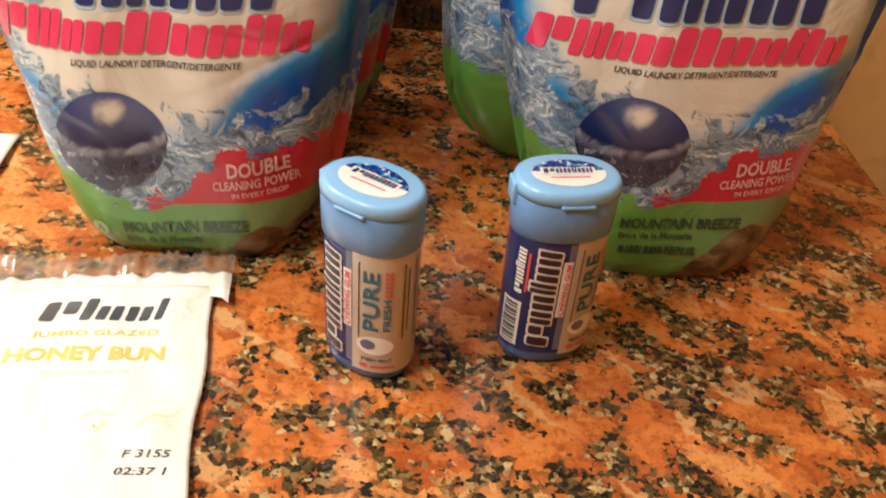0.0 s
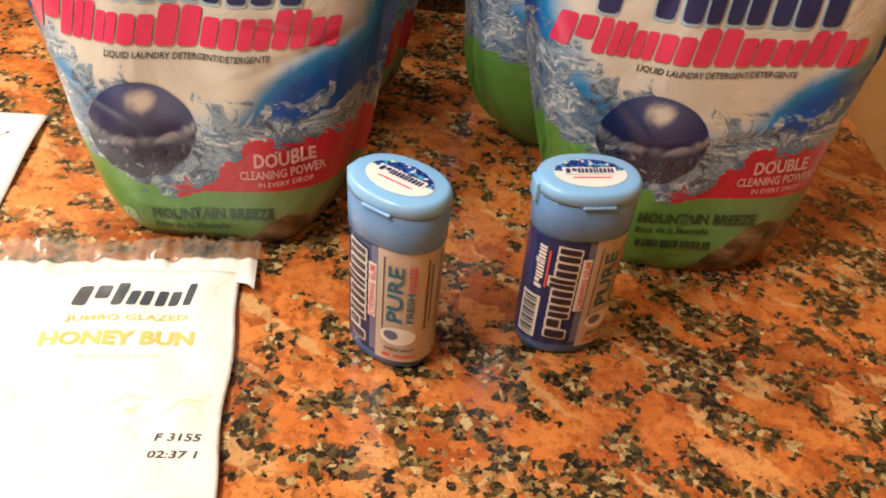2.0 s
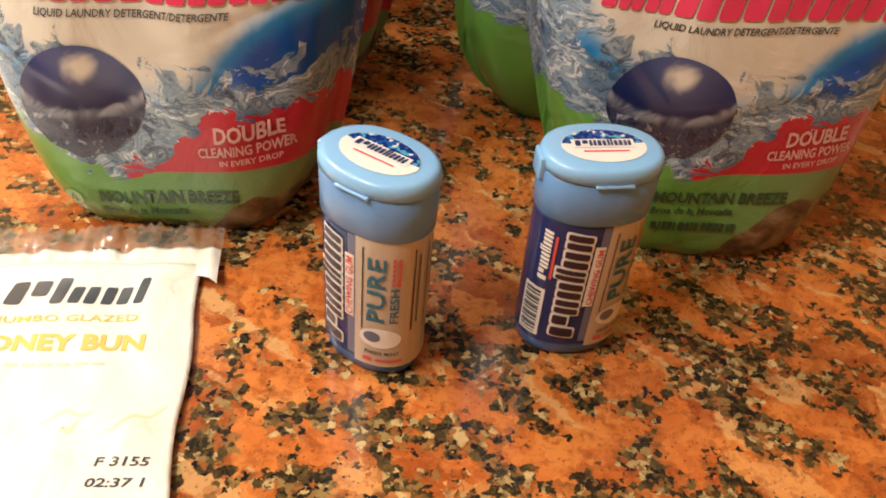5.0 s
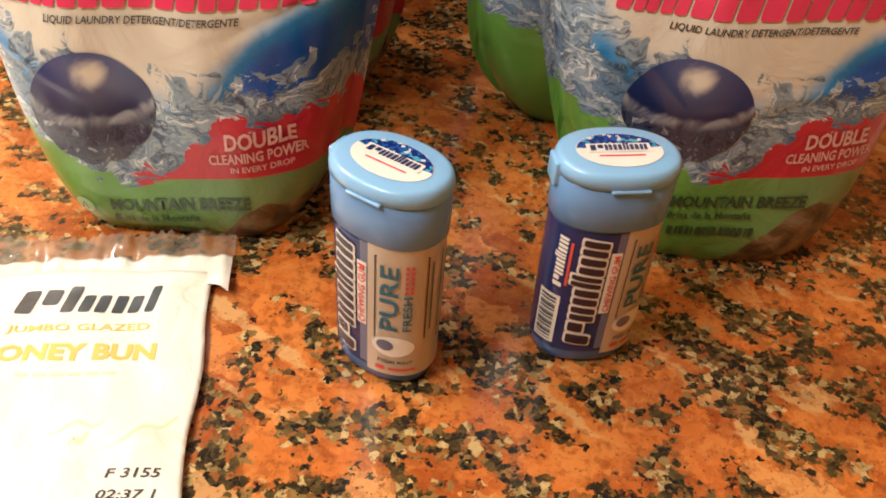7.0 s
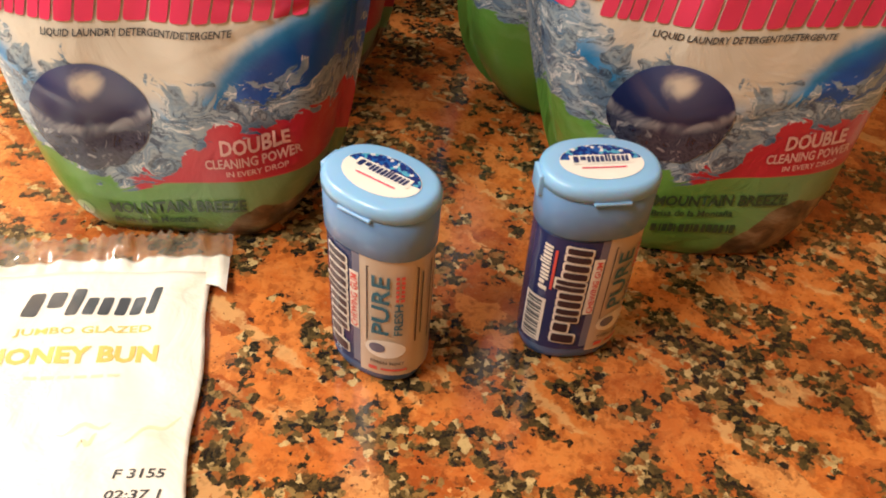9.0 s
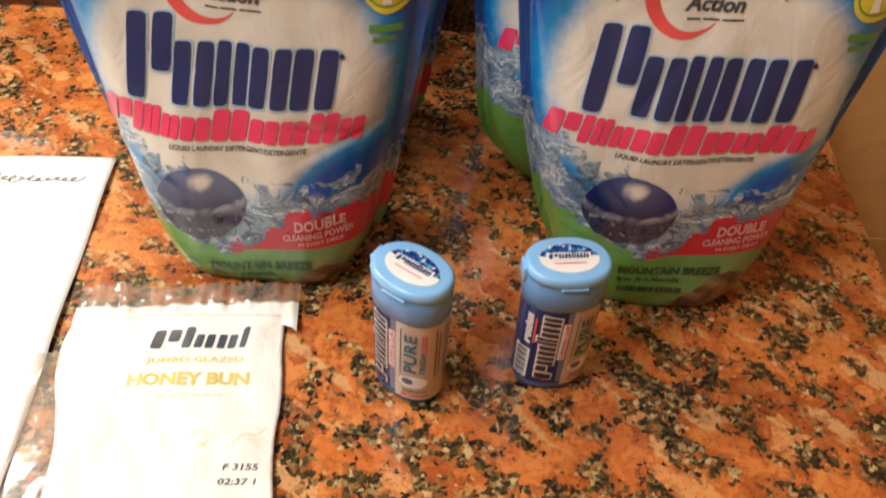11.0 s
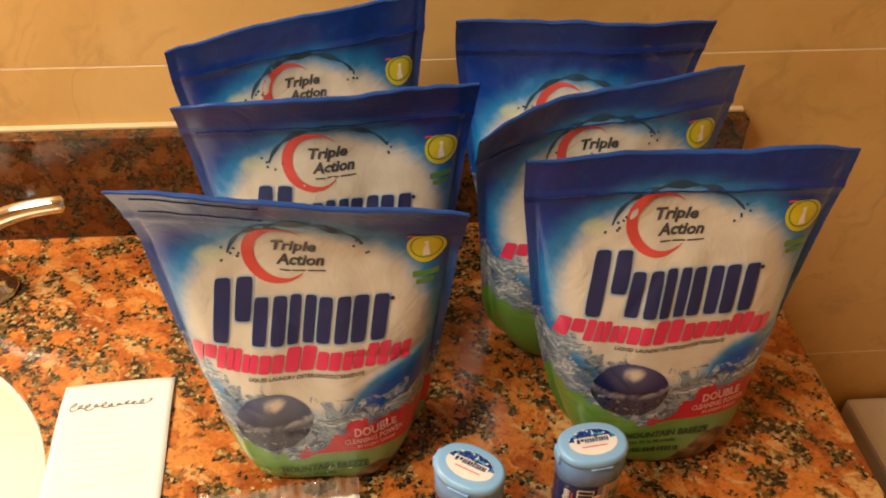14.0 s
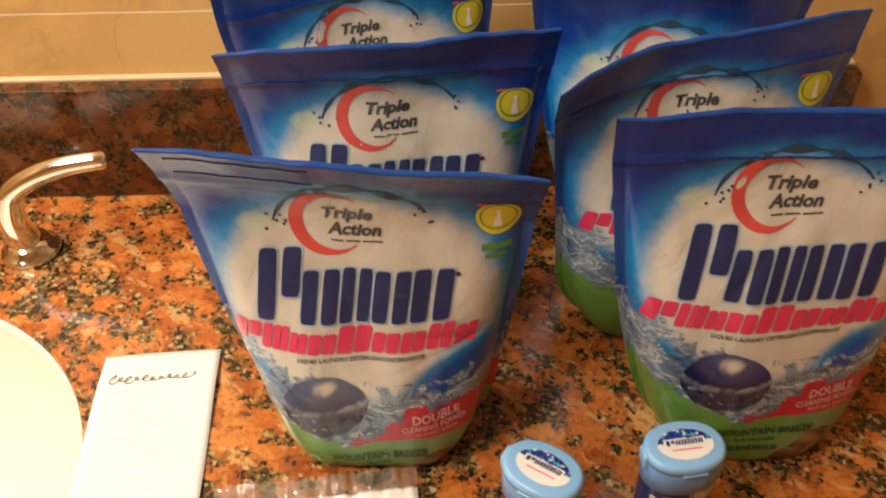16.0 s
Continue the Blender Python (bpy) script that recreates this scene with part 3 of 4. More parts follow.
def pouch(label, centre, yaw, lean, top_fold, seed, top_skew=0.0, sag=0.0, drop=0.0, curl=0.0, tilt=0.0, sink=0.0, slump=0.0, spread=0.0):
    """One stand-up pouch. lean: how far the top comes forward; top_fold: the bend of the flap; top_skew: its top edge's slope; sag: dent in the top edge; drop: how much of the foot is folded under; curl: the near edge bent forward; tilt, sink and slump: the print's slope, shift and lowering towards the foot; spread: how far the foot is splayed."""
    rnd = Vector((seed * 7.31, seed * 3.77, seed * 1.93))
    def splay(level):
        return 1 + spread * math.exp(-((max(level, 0.0) / 0.07) ** 2))
    def surface(x, z, lift=0.0, back=False):
        zz = min(max(z, drop), 0.235)
        level = zz - drop * (1 - zz / 0.235)
        a, b = half_width(level, x) * splay(level), smooth_table(level, DEPTH)
        f = max(-1.0, min(1.0, x / a))
        t = zz / 0.235
        fs = min(1.0, abs(f) / 0.93)
        bulge = max(0.0, 1 - fs ** (2 + 3.4 * (1 - t))) ** (0.62 - 0.14 * (1 - t))
        side = 1 if back else -1
        n1 = noise.noise(Vector((x * 22, z * 16, 0)) + rnd) * 0.0050 + noise.noise(Vector((x * 60, z * 38, 3)) + rnd) * 0.0016
        n2 = noise.noise(Vector((x * 9, z * 7, 5)) + rnd) * 0.008 * t
        crease = 0.0016 * math.exp(-((z - 0.208) / 0.0022) ** 2)
        y = side * (b * bulge + lift + crease) + n1 * min(1.0, b / 0.012) * (1 - abs(f) ** 3) + n2 * t
        for cx, cz, ca, sa, length, wide, deep in folds:
            along, off = (x - cx) * ca + (z - cz) * sa, (z - cz) * ca - (x - cx) * sa
            if abs(along) < 2 * length and abs(off) < 4 * wide:
                y += deep * math.exp(-((off / wide) ** 2) - (along / length) ** 2) * min(1.0, b / 0.006)
        y += -lean * t + -top_fold * max(0.0, (t - 0.78) / 0.22) ** 1.6
        y += sag * math.sin((f + 1) * 2.1) * t ** 4
        px = f * a
        y -= curl * max(0.0, -f - 0.1) ** 2 * t * t
        pz = z + (top_skew * f + 0.004 * noise.noise(Vector((f * 1.5, 0, 2)) + rnd) + 0.0016 * noise.noise(Vector((f * 6, 0, 4)) + rnd)) * t ** 3 + 0.0006 - drop - 0.25 * curl * max(0.0, -f - 0.1) ** 2 * t ** 3
        return (px, y, pz)
    def print_height(v):
        return (v + slump) / (1 + slump / 0.125) if v < 0.125 else v
    rc = random.Random(seed * 11)
    folds = []
    for _ in range(9):
        cx, cz, ang = rc.uniform(-0.08, 0.08), rc.uniform(0.05, 0.215), rc.choice((rc.uniform(-0.5, 0.5), rc.uniform(0.7, 1.2), rc.uniform(1.9, 2.4)))
        folds.append((cx, cz, math.cos(ang), math.sin(ang), rc.uniform(0.012, 0.035), rc.uniform(0.0014, 0.0030), rc.choice((-1, 1)) * rc.uniform(0.0006, 0.0016)))
    root = new("detergent_pouch")
    root.matrix_world = pose(centre[0], centre[1], 0, 0, 0, yaw)
    tagged(root, label, "detergent pouch", "detergent pouches on the counter")
    bm = bmesh.new()
    uvl = bm.loops.layers.uv.new("print")
    flat = {}
    nx, nz = 84, 104
    for back in (False, True):
        rows = []
        for j in range(nz + 1):
            z = drop + (0.235 - drop) * (j / nz) ** 1.15
            level = z - drop * (1 - z / 0.235)
            row = []
            for i in range(nx + 1):
                f = math.sin((i / nx - 0.5) * math.pi)
                x = f * half_width(level, f) * splay(level)
                v = bm.verts.new(surface(x, z, 0.0003, back))
                edge = max(0.0, abs(f) - 0.80) / 0.20
                flat[v] = (x + math.copysign(0.9 * smooth_table(level, DEPTH) * edge ** 2, f), z)
                row.append(v)
            rows.append(row)
        for j in range(nz):
            for i in range(nx):
                q = [rows[j][i], rows[j][i + 1], rows[j + 1][i + 1], rows[j + 1][i]]
                face = bm.faces.new(list(reversed(q)) if back else q)
                for lp in face.loops:
                    lp[uvl].uv = (flat[lp.vert][0], print_height(flat[lp.vert][1] - tilt * flat[lp.vert][0] - sink))
        if back:
            bot = rows[0]
        else:
            fbot = rows[0]
    bm.faces.new(fbot + list(reversed(bot))).normal_update()
    body = part("film_body", bm, POUCH, root)
    def S(x, z, lift=0.0):
        return surface(x, z - slump * max(0.0, 1 - z / 0.125) + tilt * x + sink, lift)
    laid_word("brand_glow", [widened(f, 0.0011) for f in WORD], -0.0573, 0.1290, 0, PALE, root, S, 0.0007)
    laid_word("brand_block", WORD, -0.0575, 0.1295, 0, NAVY, root, S, 0.0012)
    laid("brand_dot", disc(0.0545, 0.1570, 0.0014, 0.0014, 10, 1), NAVY, root, S, 0.0010)
    laid_word("product_block", SUBWORD, -0.0750, 0.1120, 0, PINK, root, S, 0.0010)
    laid("claim_text", joined(moved(TEXTS["triple"], -0.0030, 0.1880), moved(TEXTS["action"], 0.0, 0.1805)), INK, root, S, 0.0008)
    for x0, x1 in ((-0.0125, -0.0060), (-0.0048, 0.0032), (0.0045, 0.0150)):
        laid("claim_bar", patch(x0, 0.1768, x1, 0.1777, 4, 1), INK, root, S, 0.0007)
    arc = [(-0.012 + 0.0190 * math.cos(a), 0.1885 + 0.0185 * math.sin(a)) for a in np.linspace(radians(44), radians(316), 30)]
    laid("swoosh", strip(arc, [0.0070 * math.sin(math.pi * k / 29) ** 1.2 + 0.0003 for k in range(30)]), REDINK, root, S, 0.0007, "red crescent swoosh")
    ring = [(-0.001 + 0.043 * math.cos(a), 0.181 + 0.032 * math.sin(a)) for a in np.linspace(radians(25), radians(168), 40)]
    r2 = random.Random(seed)
    laid("water_arc", strip(ring, [0.0010 + 0.0050 * abs(math.sin(k * 0.37 + 1.1)) ** 1.5 * math.sin(math.pi * k / 39) for k in range(40)]), WATERINK, root, S, 0.0007)
    drops = [disc(-0.042 + r2.uniform(-0.006, 0.008), 0.187 + r2.uniform(-0.004, 0.006), 0.0009, 0.0009, 8, 1) for _ in range(6)]
    drops += [disc(0.036 + r2.uniform(-0.004, 0.006), 0.192 + r2.uniform(-0.004, 0.006), 0.0009, 0.0009, 8, 1) for _ in range(5)]
    for drop_flat in drops:
        laid("water_drop", drop_flat, WATERINK, root, S, 0.0007)
    laid("descriptor_text", moved(TEXTS["liquid"], 0.0, 0.1062), INK, root, S, 0.0008)
    def lemon(a):
        return 0.93 + 0.08 * abs(math.cos(a - 0.10)) ** 5 + 0.028 * max(0.0, -math.sin(a)) * math.sin(11 * a + seed)
    laid("capsule_picture", disc(-0.0235, 0.0760, 0.0250, 0.0225, 64, 6, lemon), CAPSULE, root, S, 0.0007, "dark blue liquid capsule picture", uv=True)
    claims = joined(moved(TEXTS["double"], 0.0418, 0.0606, 0.03), moved(TEXTS["power"], 0.0405, 0.0548, 0.03), moved(TEXTS["drop"], 0.0420, 0.0507, 0.03))
    laid("strength_text", claims, BLUSH, root, S, 0.0009)
    laid("scent_text", moved(TEXTS["breeze"], 0.007, 0.0330), GREENINK, root, S, 0.0009)
    laid("scent_small_text", moved(TEXTS["brisa"], -0.0040, 0.0272), GREENINK, root, S, 0.0009)
    x = -0.0205
    for k in range(15):
        w = (0.0018, 0.0009, 0.0021)[k % 3] if k % 5 else 0.0023
        laid("quantity_bar", patch(x, 0.0182, x + w, 0.0228, 2, 2), GREENINK, root, S, 0.0009)
        x += w + (0.0006 if k % 4 else 0.0013)
    laid("seal_mark", joined(disc(-0.0340, 0.0345, 0.0042, 0.0042, 20, 2)), PALEGREEN, root, S, 0.0008, "pale round printed seal")
    laid("seal_leaf", strip([(-0.0355, 0.0325), (-0.0340, 0.0368), (-0.0328, 0.0326)], [0.0008] * 3), GREENINK, root, S, 0.0011)
    heart = disc(0.0755, 0.189, 0.0120, 0.0110, 32, 3, lambda a: 1.0 - 0.16 * max(0, math.sin(a)) ** 6 + 0.1 * max(0, -math.sin(a)) ** 4)
    badge = laid("badge", heart, YELLOW, root, S, 0.0007, "yellow heart-shaped badge")
    laid("badge_ring", strip([(0.0755 + 0.0096 * math.cos(a), 0.1892 + 0.0086 * math.sin(a)) for a in np.linspace(0, math.tau, 32)], [0.0008] * 32), LEAFINK, badge, S, 0.0010)
    laid("badge_mark", strip([(0.0755, 0.1820), (0.0752, 0.187), (0.0758, 0.190), (0.0755, 0.1935)], [0.0046, 0.0036, 0.0016, 0.0030]), WHITE, badge, S, 0.0011)
    laid("badge_dash", patch(0.0640, 0.1975, 0.0690, 0.1990, 4, 1), REDINK, badge, S, 0.0011)
    laid("badge_caption", joined(patch(0.067, 0.1675, 0.083, 0.1715, 6, 2), patch(0.069, 0.1625, 0.080, 0.1655, 6, 2)), LEAFINK, root, S, 0.0007)
    for height in (0.2140, 0.2270) if top_fold > 0.02 else (0.2085,):
        pts, faces = patch(-0.088, height - 0.0004, 0.088 if top_fold < 0.02 else -0.018, height + 0.0004, 60, 4)
        laid("zip_ridge", (pts, faces), ZIP, root, lambda x, z, lift, height=height: surface(x, z, lift + 0.0007 * max(0.0, 1 - ((z - height) / 0.0004) ** 2)), 0.0003)
    rim = bmesh.new()
    lip = [k / 40 * 0.197 - 0.0985 for k in range(41)]
    front = [surface(x, 0.235, 0.0007) for x in lip]
    rear = [surface(x, 0.235, 0.0007, True) for x in lip]
    grid(rim, [[(p[0], p[1], p[2] - 0.0012) for p in front], [(p[0], p[1], p[2] + 0.0002) for p in front], [(p[0], p[1], p[2] + 0.0002) for p in rear]])
    part("top_rim", rim, RIM, root)
    return root


LOOK = "blue and white laundry detergent pouch "
pouch(LOOK + "beside the receipt, drooping top", (0.1160, -0.056), -2.0, 0.000, 0.028, 1, -0.007, 0.002, 0.008, 0.0, 0.06, 0.0, 0.012)
pouch(LOOK + "at the counter end, straight top", (0.3480, -0.052), 0.5, -0.003, 0.004, 2, 0.001, 0.001, 0.001, 0.0, 0.015)
pouch(LOOK + "in the middle row, tap side", (0.131, 0.050), 4, 0.006, 0.018, 3, 0.003, -0.003, 0.002, 0.0, 0.0, -0.006)
pouch(LOOK + "with a bent corner, middle row", (0.320, 0.056), 9, 0.002, 0.004, 4, 0.006, -0.002, 0.010, 0.04, 0.0, 0.0, 0.0, 0.24)
pouch(LOOK + "by the backsplash, near the tap", (0.107, 0.143), 16, 0.0, 0.004, 5, 0.010, 0.0, 0.0, 0.0, 0.0, -0.007)
pouch(LOOK + "by the backsplash, counter end", (0.322, 0.150), 1.5, 0.002, 0.012, 6, -0.001, 0.002, 0.002, 0.0, 0.0, -0.026)


# ---- gum bottles ----
OVAL_A, OVAL_B = 0.0203, 0.0147


def oval(phi, a, b):
    c, s = math.cos(phi), math.sin(phi)
    return (a * math.copysign(abs(c) ** 0.86, c), b * math.copysign(abs(s) ** 0.92, s))


def around(p):
    """The angle at arc length p from the middle of the front."""
    n, phi, sgn = 0.0, -math.pi / 2, 1 if p > 0 else -1
    last = oval(phi, OVAL_A, OVAL_B)
    while n < abs(p):
        phi += sgn * 0.01
        q = oval(phi, OVAL_A, OVAL_B)
        n += math.hypot(q[0] - last[0], q[1] - last[1])
        last = q
    return phi


def gum_bottle(label, centre, yaw, turn, barcode):
    root = new("gum_bottle")
    root.matrix_world = pose(centre[0], centre[1], 0, 0, 0, yaw)
    tagged(root, label, "gum bottle", "gum bottles on the counter")
    def rings(levels, seg=56):
        return [[(*oval(k * math.tau / seg, OVAL_A * g + d, OVAL_B * g + d), z) for k in range(seg)] for z, g, d in levels]
    bm = bmesh.new()
    vs = grid(bm, rings([(0.0005, 0.86, 0), (0.0018, 0.93, 0), (0.005, 0.965, 0), (0.012, 0.975, 0), (0.040, 0.985, 0), (0.066, 0.995, 0), (0.069, 0.995, 0)]), True)
    bm.faces.new(list(reversed(vs[0])))
    bm.faces.new(vs[-1])
    part("bottle_body", bm, BODYBLUE, root)
    bm = bmesh.new()
    vs = grid(bm, rings([(0.0665, 0.99, 0.0006), (0.067, 1.0, 0.0009), (0.075, 1.01, 0.0009), (0.0832, 1.015, 0.0008), (0.0838, 1.0, 0.0004)]), True)
    bm.faces.new(list(reversed(vs[0])))
    bm.faces.new(vs[-1])
    part("cap_collar", bm, COLLAR, root)
    bm = bmesh.new()
    vs = grid(bm, rings([(0.0840, 1.0, 0.0006), (0.0843, 1.015, 0.0011), (0.0873, 1.015, 0.0011), (0.0890, 1.005, 0.0007), (0.0897, 0.985, 0.0), (0.0899, 0.93, 0.0)]), True)
    bm.faces.new(list(reversed(vs[0])))
    bm.faces.new(vs[-1])
    lid = part("flip_lid", bm, LIDBLUE, root, "pale blue flip-top lid")
    bm = box(bmesh.new(), (-0.0060, -OVAL_B - 0.0020, 0.0836), (0.0075, -OVAL_B + 0.002, 0.0848), 0.0005)
    part("thumb_tab", bm, LIDBLUE, lid)
    bm = box(bmesh.new(), (-OVAL_A - 0.0024, -0.0045, 0.079), (-OVAL_A + 0.002, 0.0045, 0.0880), 0.0008)
    part("hinge", bm, LIDBLUE, lid)
    # sticker on the lid
    def top(x, y, lift=0.0):
        return (x, y, 0.0899 + lift)
    laid("lid_sticker", disc(0, 0, 0.0150, 0.0098, 40, 3), WHITE, lid, top, 0.0002, "white and blue oval sticker")
    sky = disc(0, 0, 0.0148, 0.0096, 40, 3)
    laid("sticker_sky", (sky[0], [f for f in sky[1] if min(sky[0][i][1] for i in f) > 0.0001]), STICKERBLUE, lid, top, 0.0003)
    laid_word("sticker_block", bar_word([(0.0046, 0.0033, 0), (0.0026, 0.0033, 0), (0.0030, 0.0033, 0), (0.0020, 0.0042, 0), (0.0030, 0.0033, 0), (0.0026, 0.0033, 0)], 0.0004, 0.1), -0.0102, -0.0006, 0, NAVY, lid, top, 0.0006)
    laid("sticker_word_ground", patch(-0.0112, -0.0014, 0.0110, 0.0035, 8, 2), WHITE, lid, top, 0.00045)
    laid("sticker_line", patch(-0.008, -0.0038, 0.008, -0.0031, 4, 1), PINK, lid, top, 0.0004)
    # sleeve and its print; x runs round the bottle, y up it
    cache = {}
    def wrap(x, y, lift=0.0):
        key = round(x + turn, 5)
        if key not in cache:
            cache[key] = around(key)
        g = 0.972 + 0.024 * min(1, max(0, y - 0.008) / 0.058)
        px, py = oval(cache[key], OVAL_A * g, OVAL_B * g)
        n = Vector((px / OVAL_A**2, py / OVAL_B**2)).normalized()
        return (px + n.x * (lift + 0.0002), py + n.y * (lift + 0.0002), y)
    laid("sleeve", patch(-0.0535, 0.0075, 0.0535, 0.0655, 90, 8), SLEEVE, root, wrap, 0.0001, "dark navy printed sleeve")
    laid("pearl_fade", patch(-0.0095, 0.009, -0.006, 0.066, 6, 8), PEARLBLUE, root, wrap, 0.0002)
    def rounded(x, y):
        return (x, y - 0.0025 * max(0, (x - 0.019) / 0.008) ** 2 if y > 0.04 else y + 0.0025 * max(0, (x - 0.019) / 0.008) ** 2)
    panel = laid("silver_panel", patch(-0.0065, 0.0062, 0.027, 0.0668, 34, 12, rounded), SILVER, root, wrap, 0.0003, "champagne silver label panel")
    word = bar_word([(0.0110, 0.0088, 0), (0.0068, 0.0088, 0), (0.0075, 0.0088, 0), (0.0052, 0.0108, 0), (0.0075, 0.0088, 0), (0.0068, 0.0088, 0)], 0.0011, 0.1)
    up = math.pi / 2
    laid_word("brand_block", word, -0.0122, 0.0118, up, BROWNINK, root, wrap, 0.0008)
    for k, (pts, faces) in enumerate(word):
        mx, my = sum(p[0] for p in pts) / len(pts), sum(p[1] for p in pts) / len(pts)
        gx, gy = (1 + 0.0009 / max(abs(p[i] - c) for p in pts) for i, c in ((0, mx), (1, my)))
        laid("brand_outline", moved(([(mx + (p[0] - mx) * gx, my + (p[1] - my) * gy) for p in pts], faces), -0.0122, 0.0118, up), WHITE, root, wrap, 0.0005 + 0.00007 * (k % 2))
    laid("kind_text", moved(lettering("CHEWING GUM", 0.0026, 0.027), -0.0075, 0.0425, up), REDINK, root, wrap, 0.0007)
    laid("kind_text_ground", patch(-0.0108, 0.028, -0.0070, 0.0572, 4, 8), WHITE, root, wrap, 0.0004)
    laid("frame_line", joined(strip([(-0.0035, 0.0245), (-0.0035, 0.0625), (0.0148, 0.0625), (0.0148, 0.0245)], [0.0005] * 4)), BROWNINK, panel, wrap, 0.0006)
    laid("flavour_text", joined(moved(lettering("PURE", 0.0066, 0.030), 0.0050, 0.0445, up), moved(lettering("FRESH", 0.0032, 0.0165), 0.0098, 0.038, up)), TEAL, panel, wrap, 0.0008)
    for k in range(12):
        laid("claim_bar", patch(0.0070 + k // 6 * 0.0018, 0.0475 + k % 6 * 0.0022, 0.0082 + k // 6 * 0.0018, 0.0490 + k % 6 * 0.0022, 1, 1), REDINK, panel, wrap, 0.0007)
    for x0, y0, y1 in ((0.0165, 0.028, 0.060), (0.0205, 0.022, 0.063), (0.0230, 0.016, 0.064)):
        laid("small_print", patch(x0, y0, x0 + 0.0006, y1, 1, 10), INK, panel, wrap, 0.0007)
    laid("tablet_picture", disc(0.0035, 0.0212, 0.0078, 0.0050, 28, 3), WHITE, panel, wrap, 0.0006, "pale oval gum tablet picture")
    laid("tablet_hole", disc(0.0005, 0.0218, 0.0032, 0.0026, 20, 2), PEARLBLUE, panel, wrap, 0.0008)
    laid("mint_text", moved(lettering("FRESH MINT", 0.0019, 0.013), 0.0045, 0.0125), INK, panel, wrap, 0.0007)
    laid("count_bars", joined(patch(-0.003, 0.0087, 0.0005, 0.0107, 2, 1), patch(0.002, 0.0090, 0.012, 0.0102, 4, 1)), REDINK, panel, wrap, 0.0007)
    if barcode:
        code = laid("barcode_panel", patch(-0.0345, 0.010, -0.0255, 0.034, 8, 6), WHITE, root, wrap, 0.0004)
        for k in range(15):
            laid("barcode_bar", patch(-0.0335, 0.0112 + k * 0.00145, -0.0268, 0.0117 + k * 0.00145 + 0.0004 * (k % 3), 6, 1), INK, code, wrap, 0.0006)
        small = bar_word([(0.0050, 0.0035, 0), (0.0031, 0.0035, 0), (0.0034, 0.0035, 0), (0.0024, 0.0044, 0), (0.0034, 0.0035, 0), (0.0031, 0.0035, 0)], 0.0005, 0.1)
        laid_word("side_block", small, -0.0262, 0.0385, up, WHITE, root, wrap, 0.0006)
        laid("side_line", patch(-0.0252, 0.040, -0.0242, 0.060, 1, 6), REDINK, root, wrap, 0.0006)
    return root


BROWNINK = plain("dark_plum_ink", (0.030, 0.016, 0.030), 0.35)
PEARLBLUE = plain("dusk_blue_print", (0.14, 0.15, 0.24), 0.3)


def foil_sky():
    n = Nodes("blue_holographic_print")
    at = n.place()
    v = n.voronoi(at, 700)
    sep = n.node("ShaderNodeSeparateColor")
    n.plug(sep.inputs[0], v["Color"])
    return n.done(n.ramp(sep.outputs[0], [(0.0, (0.01, 0.03, 0.20)), (0.5, (0.02, 0.10, 0.42)), (0.8, (0.10, 0.42, 0.66)), (0.93, (0.7, 0.75, 0.8))], "CONSTANT"), 0.2, 0.2)


STICKERBLUE = foil_sky()
gum_bottle("small blue flip-top gum bottle turned to its silver label panel", (0.2120, -0.1565), -33, 0.0085, False)
gum_bottle("small blue flip-top gum bottle turned to its navy label panel", (0.2875, -0.143), 8, 0.0105, True)


# ---- receipt ----
def receipt():
    bm = bmesh.new()
    rows = []
    n = 60
    for j in range(n + 1):
        t = j / n
        y = 0.005 - 0.31 * t
        x = -0.0405 + 0.024 * t + 0.004 * t * t
        rows.append([(x + (i / 16 - 0.5) * 0.081, y + (i / 16 - 0.5) * 0.007, 0.0012 + 0.0024 * math.sin(t * 9 + 0.6) ** 2 * (0.4 + 0.6 * abs(i / 16 - 0.5) * 2) + 0.0012 * math.sin(i / 16 * math.pi) * math.exp(-t * 14)) for i in range(17)])
    vs = grid(bm, rows)
    for f in bm.faces:
        f.normal_flip()
    ob = link("receipt", bm, PAPER)
    ob.modifiers.new("sheet", "SOLIDIFY").thickness = 0.00015
    tagged(ob, "long white paper till receipt lying on the granite", "receipt")
    def on(x, y, lift=0.0):
        t = (0.005 - y) / 0.31
        i = (x + 0.0405 - 0.024 * t - 0.004 * t * t) / 0.081 + 0.5
        return (x, y + (i - 0.5) * 0.007, 0.0012 + 0.0024 * math.sin(t * 9 + 0.6) ** 2 * (0.4 + 0.6 * abs(i - 0.5) * 2) + 0.0012 * math.sin(i * math.pi) * math.exp(-t * 14) + lift)
    r = random.Random(4)
    tall = (2.6, 0.9, 2.0, 0.9, 1.5, 0.8, 0.8, 0.9, 0.8, 1.5, 1.0)
    curl = []
    for k in range(120):
        turn = k * 0.55
        y = 0.0017 * math.sin(turn) * tall[int(turn / math.tau) % len(tall)] + 0.0007 * math.sin(turn * 0.31)
        curl.append((-0.072 + 0.058 * k / 119 + 0.0024 * math.cos(turn) + 0.45 * y, -0.0185 + y))
    laid("shop_mark", strip(curl, [0.0007] * 120), INK, ob, on, 0.0004, "dark cursive-like wavy shop mark")
    for k in range(9):
        y = -0.030 - k * 0.0075
        c = -0.0405 + 0.036 * (0.005 - y) / 0.31
        laid("print_line", patch(c - 0.028, y, c - 0.028 + r.uniform(0.030, 0.056), y + 0.0011, 6, 1), FADED, ob, on, 0.0004)


FADED = plain("faded_print", (0.85, 0.84, 0.81), 0.7)
receipt()


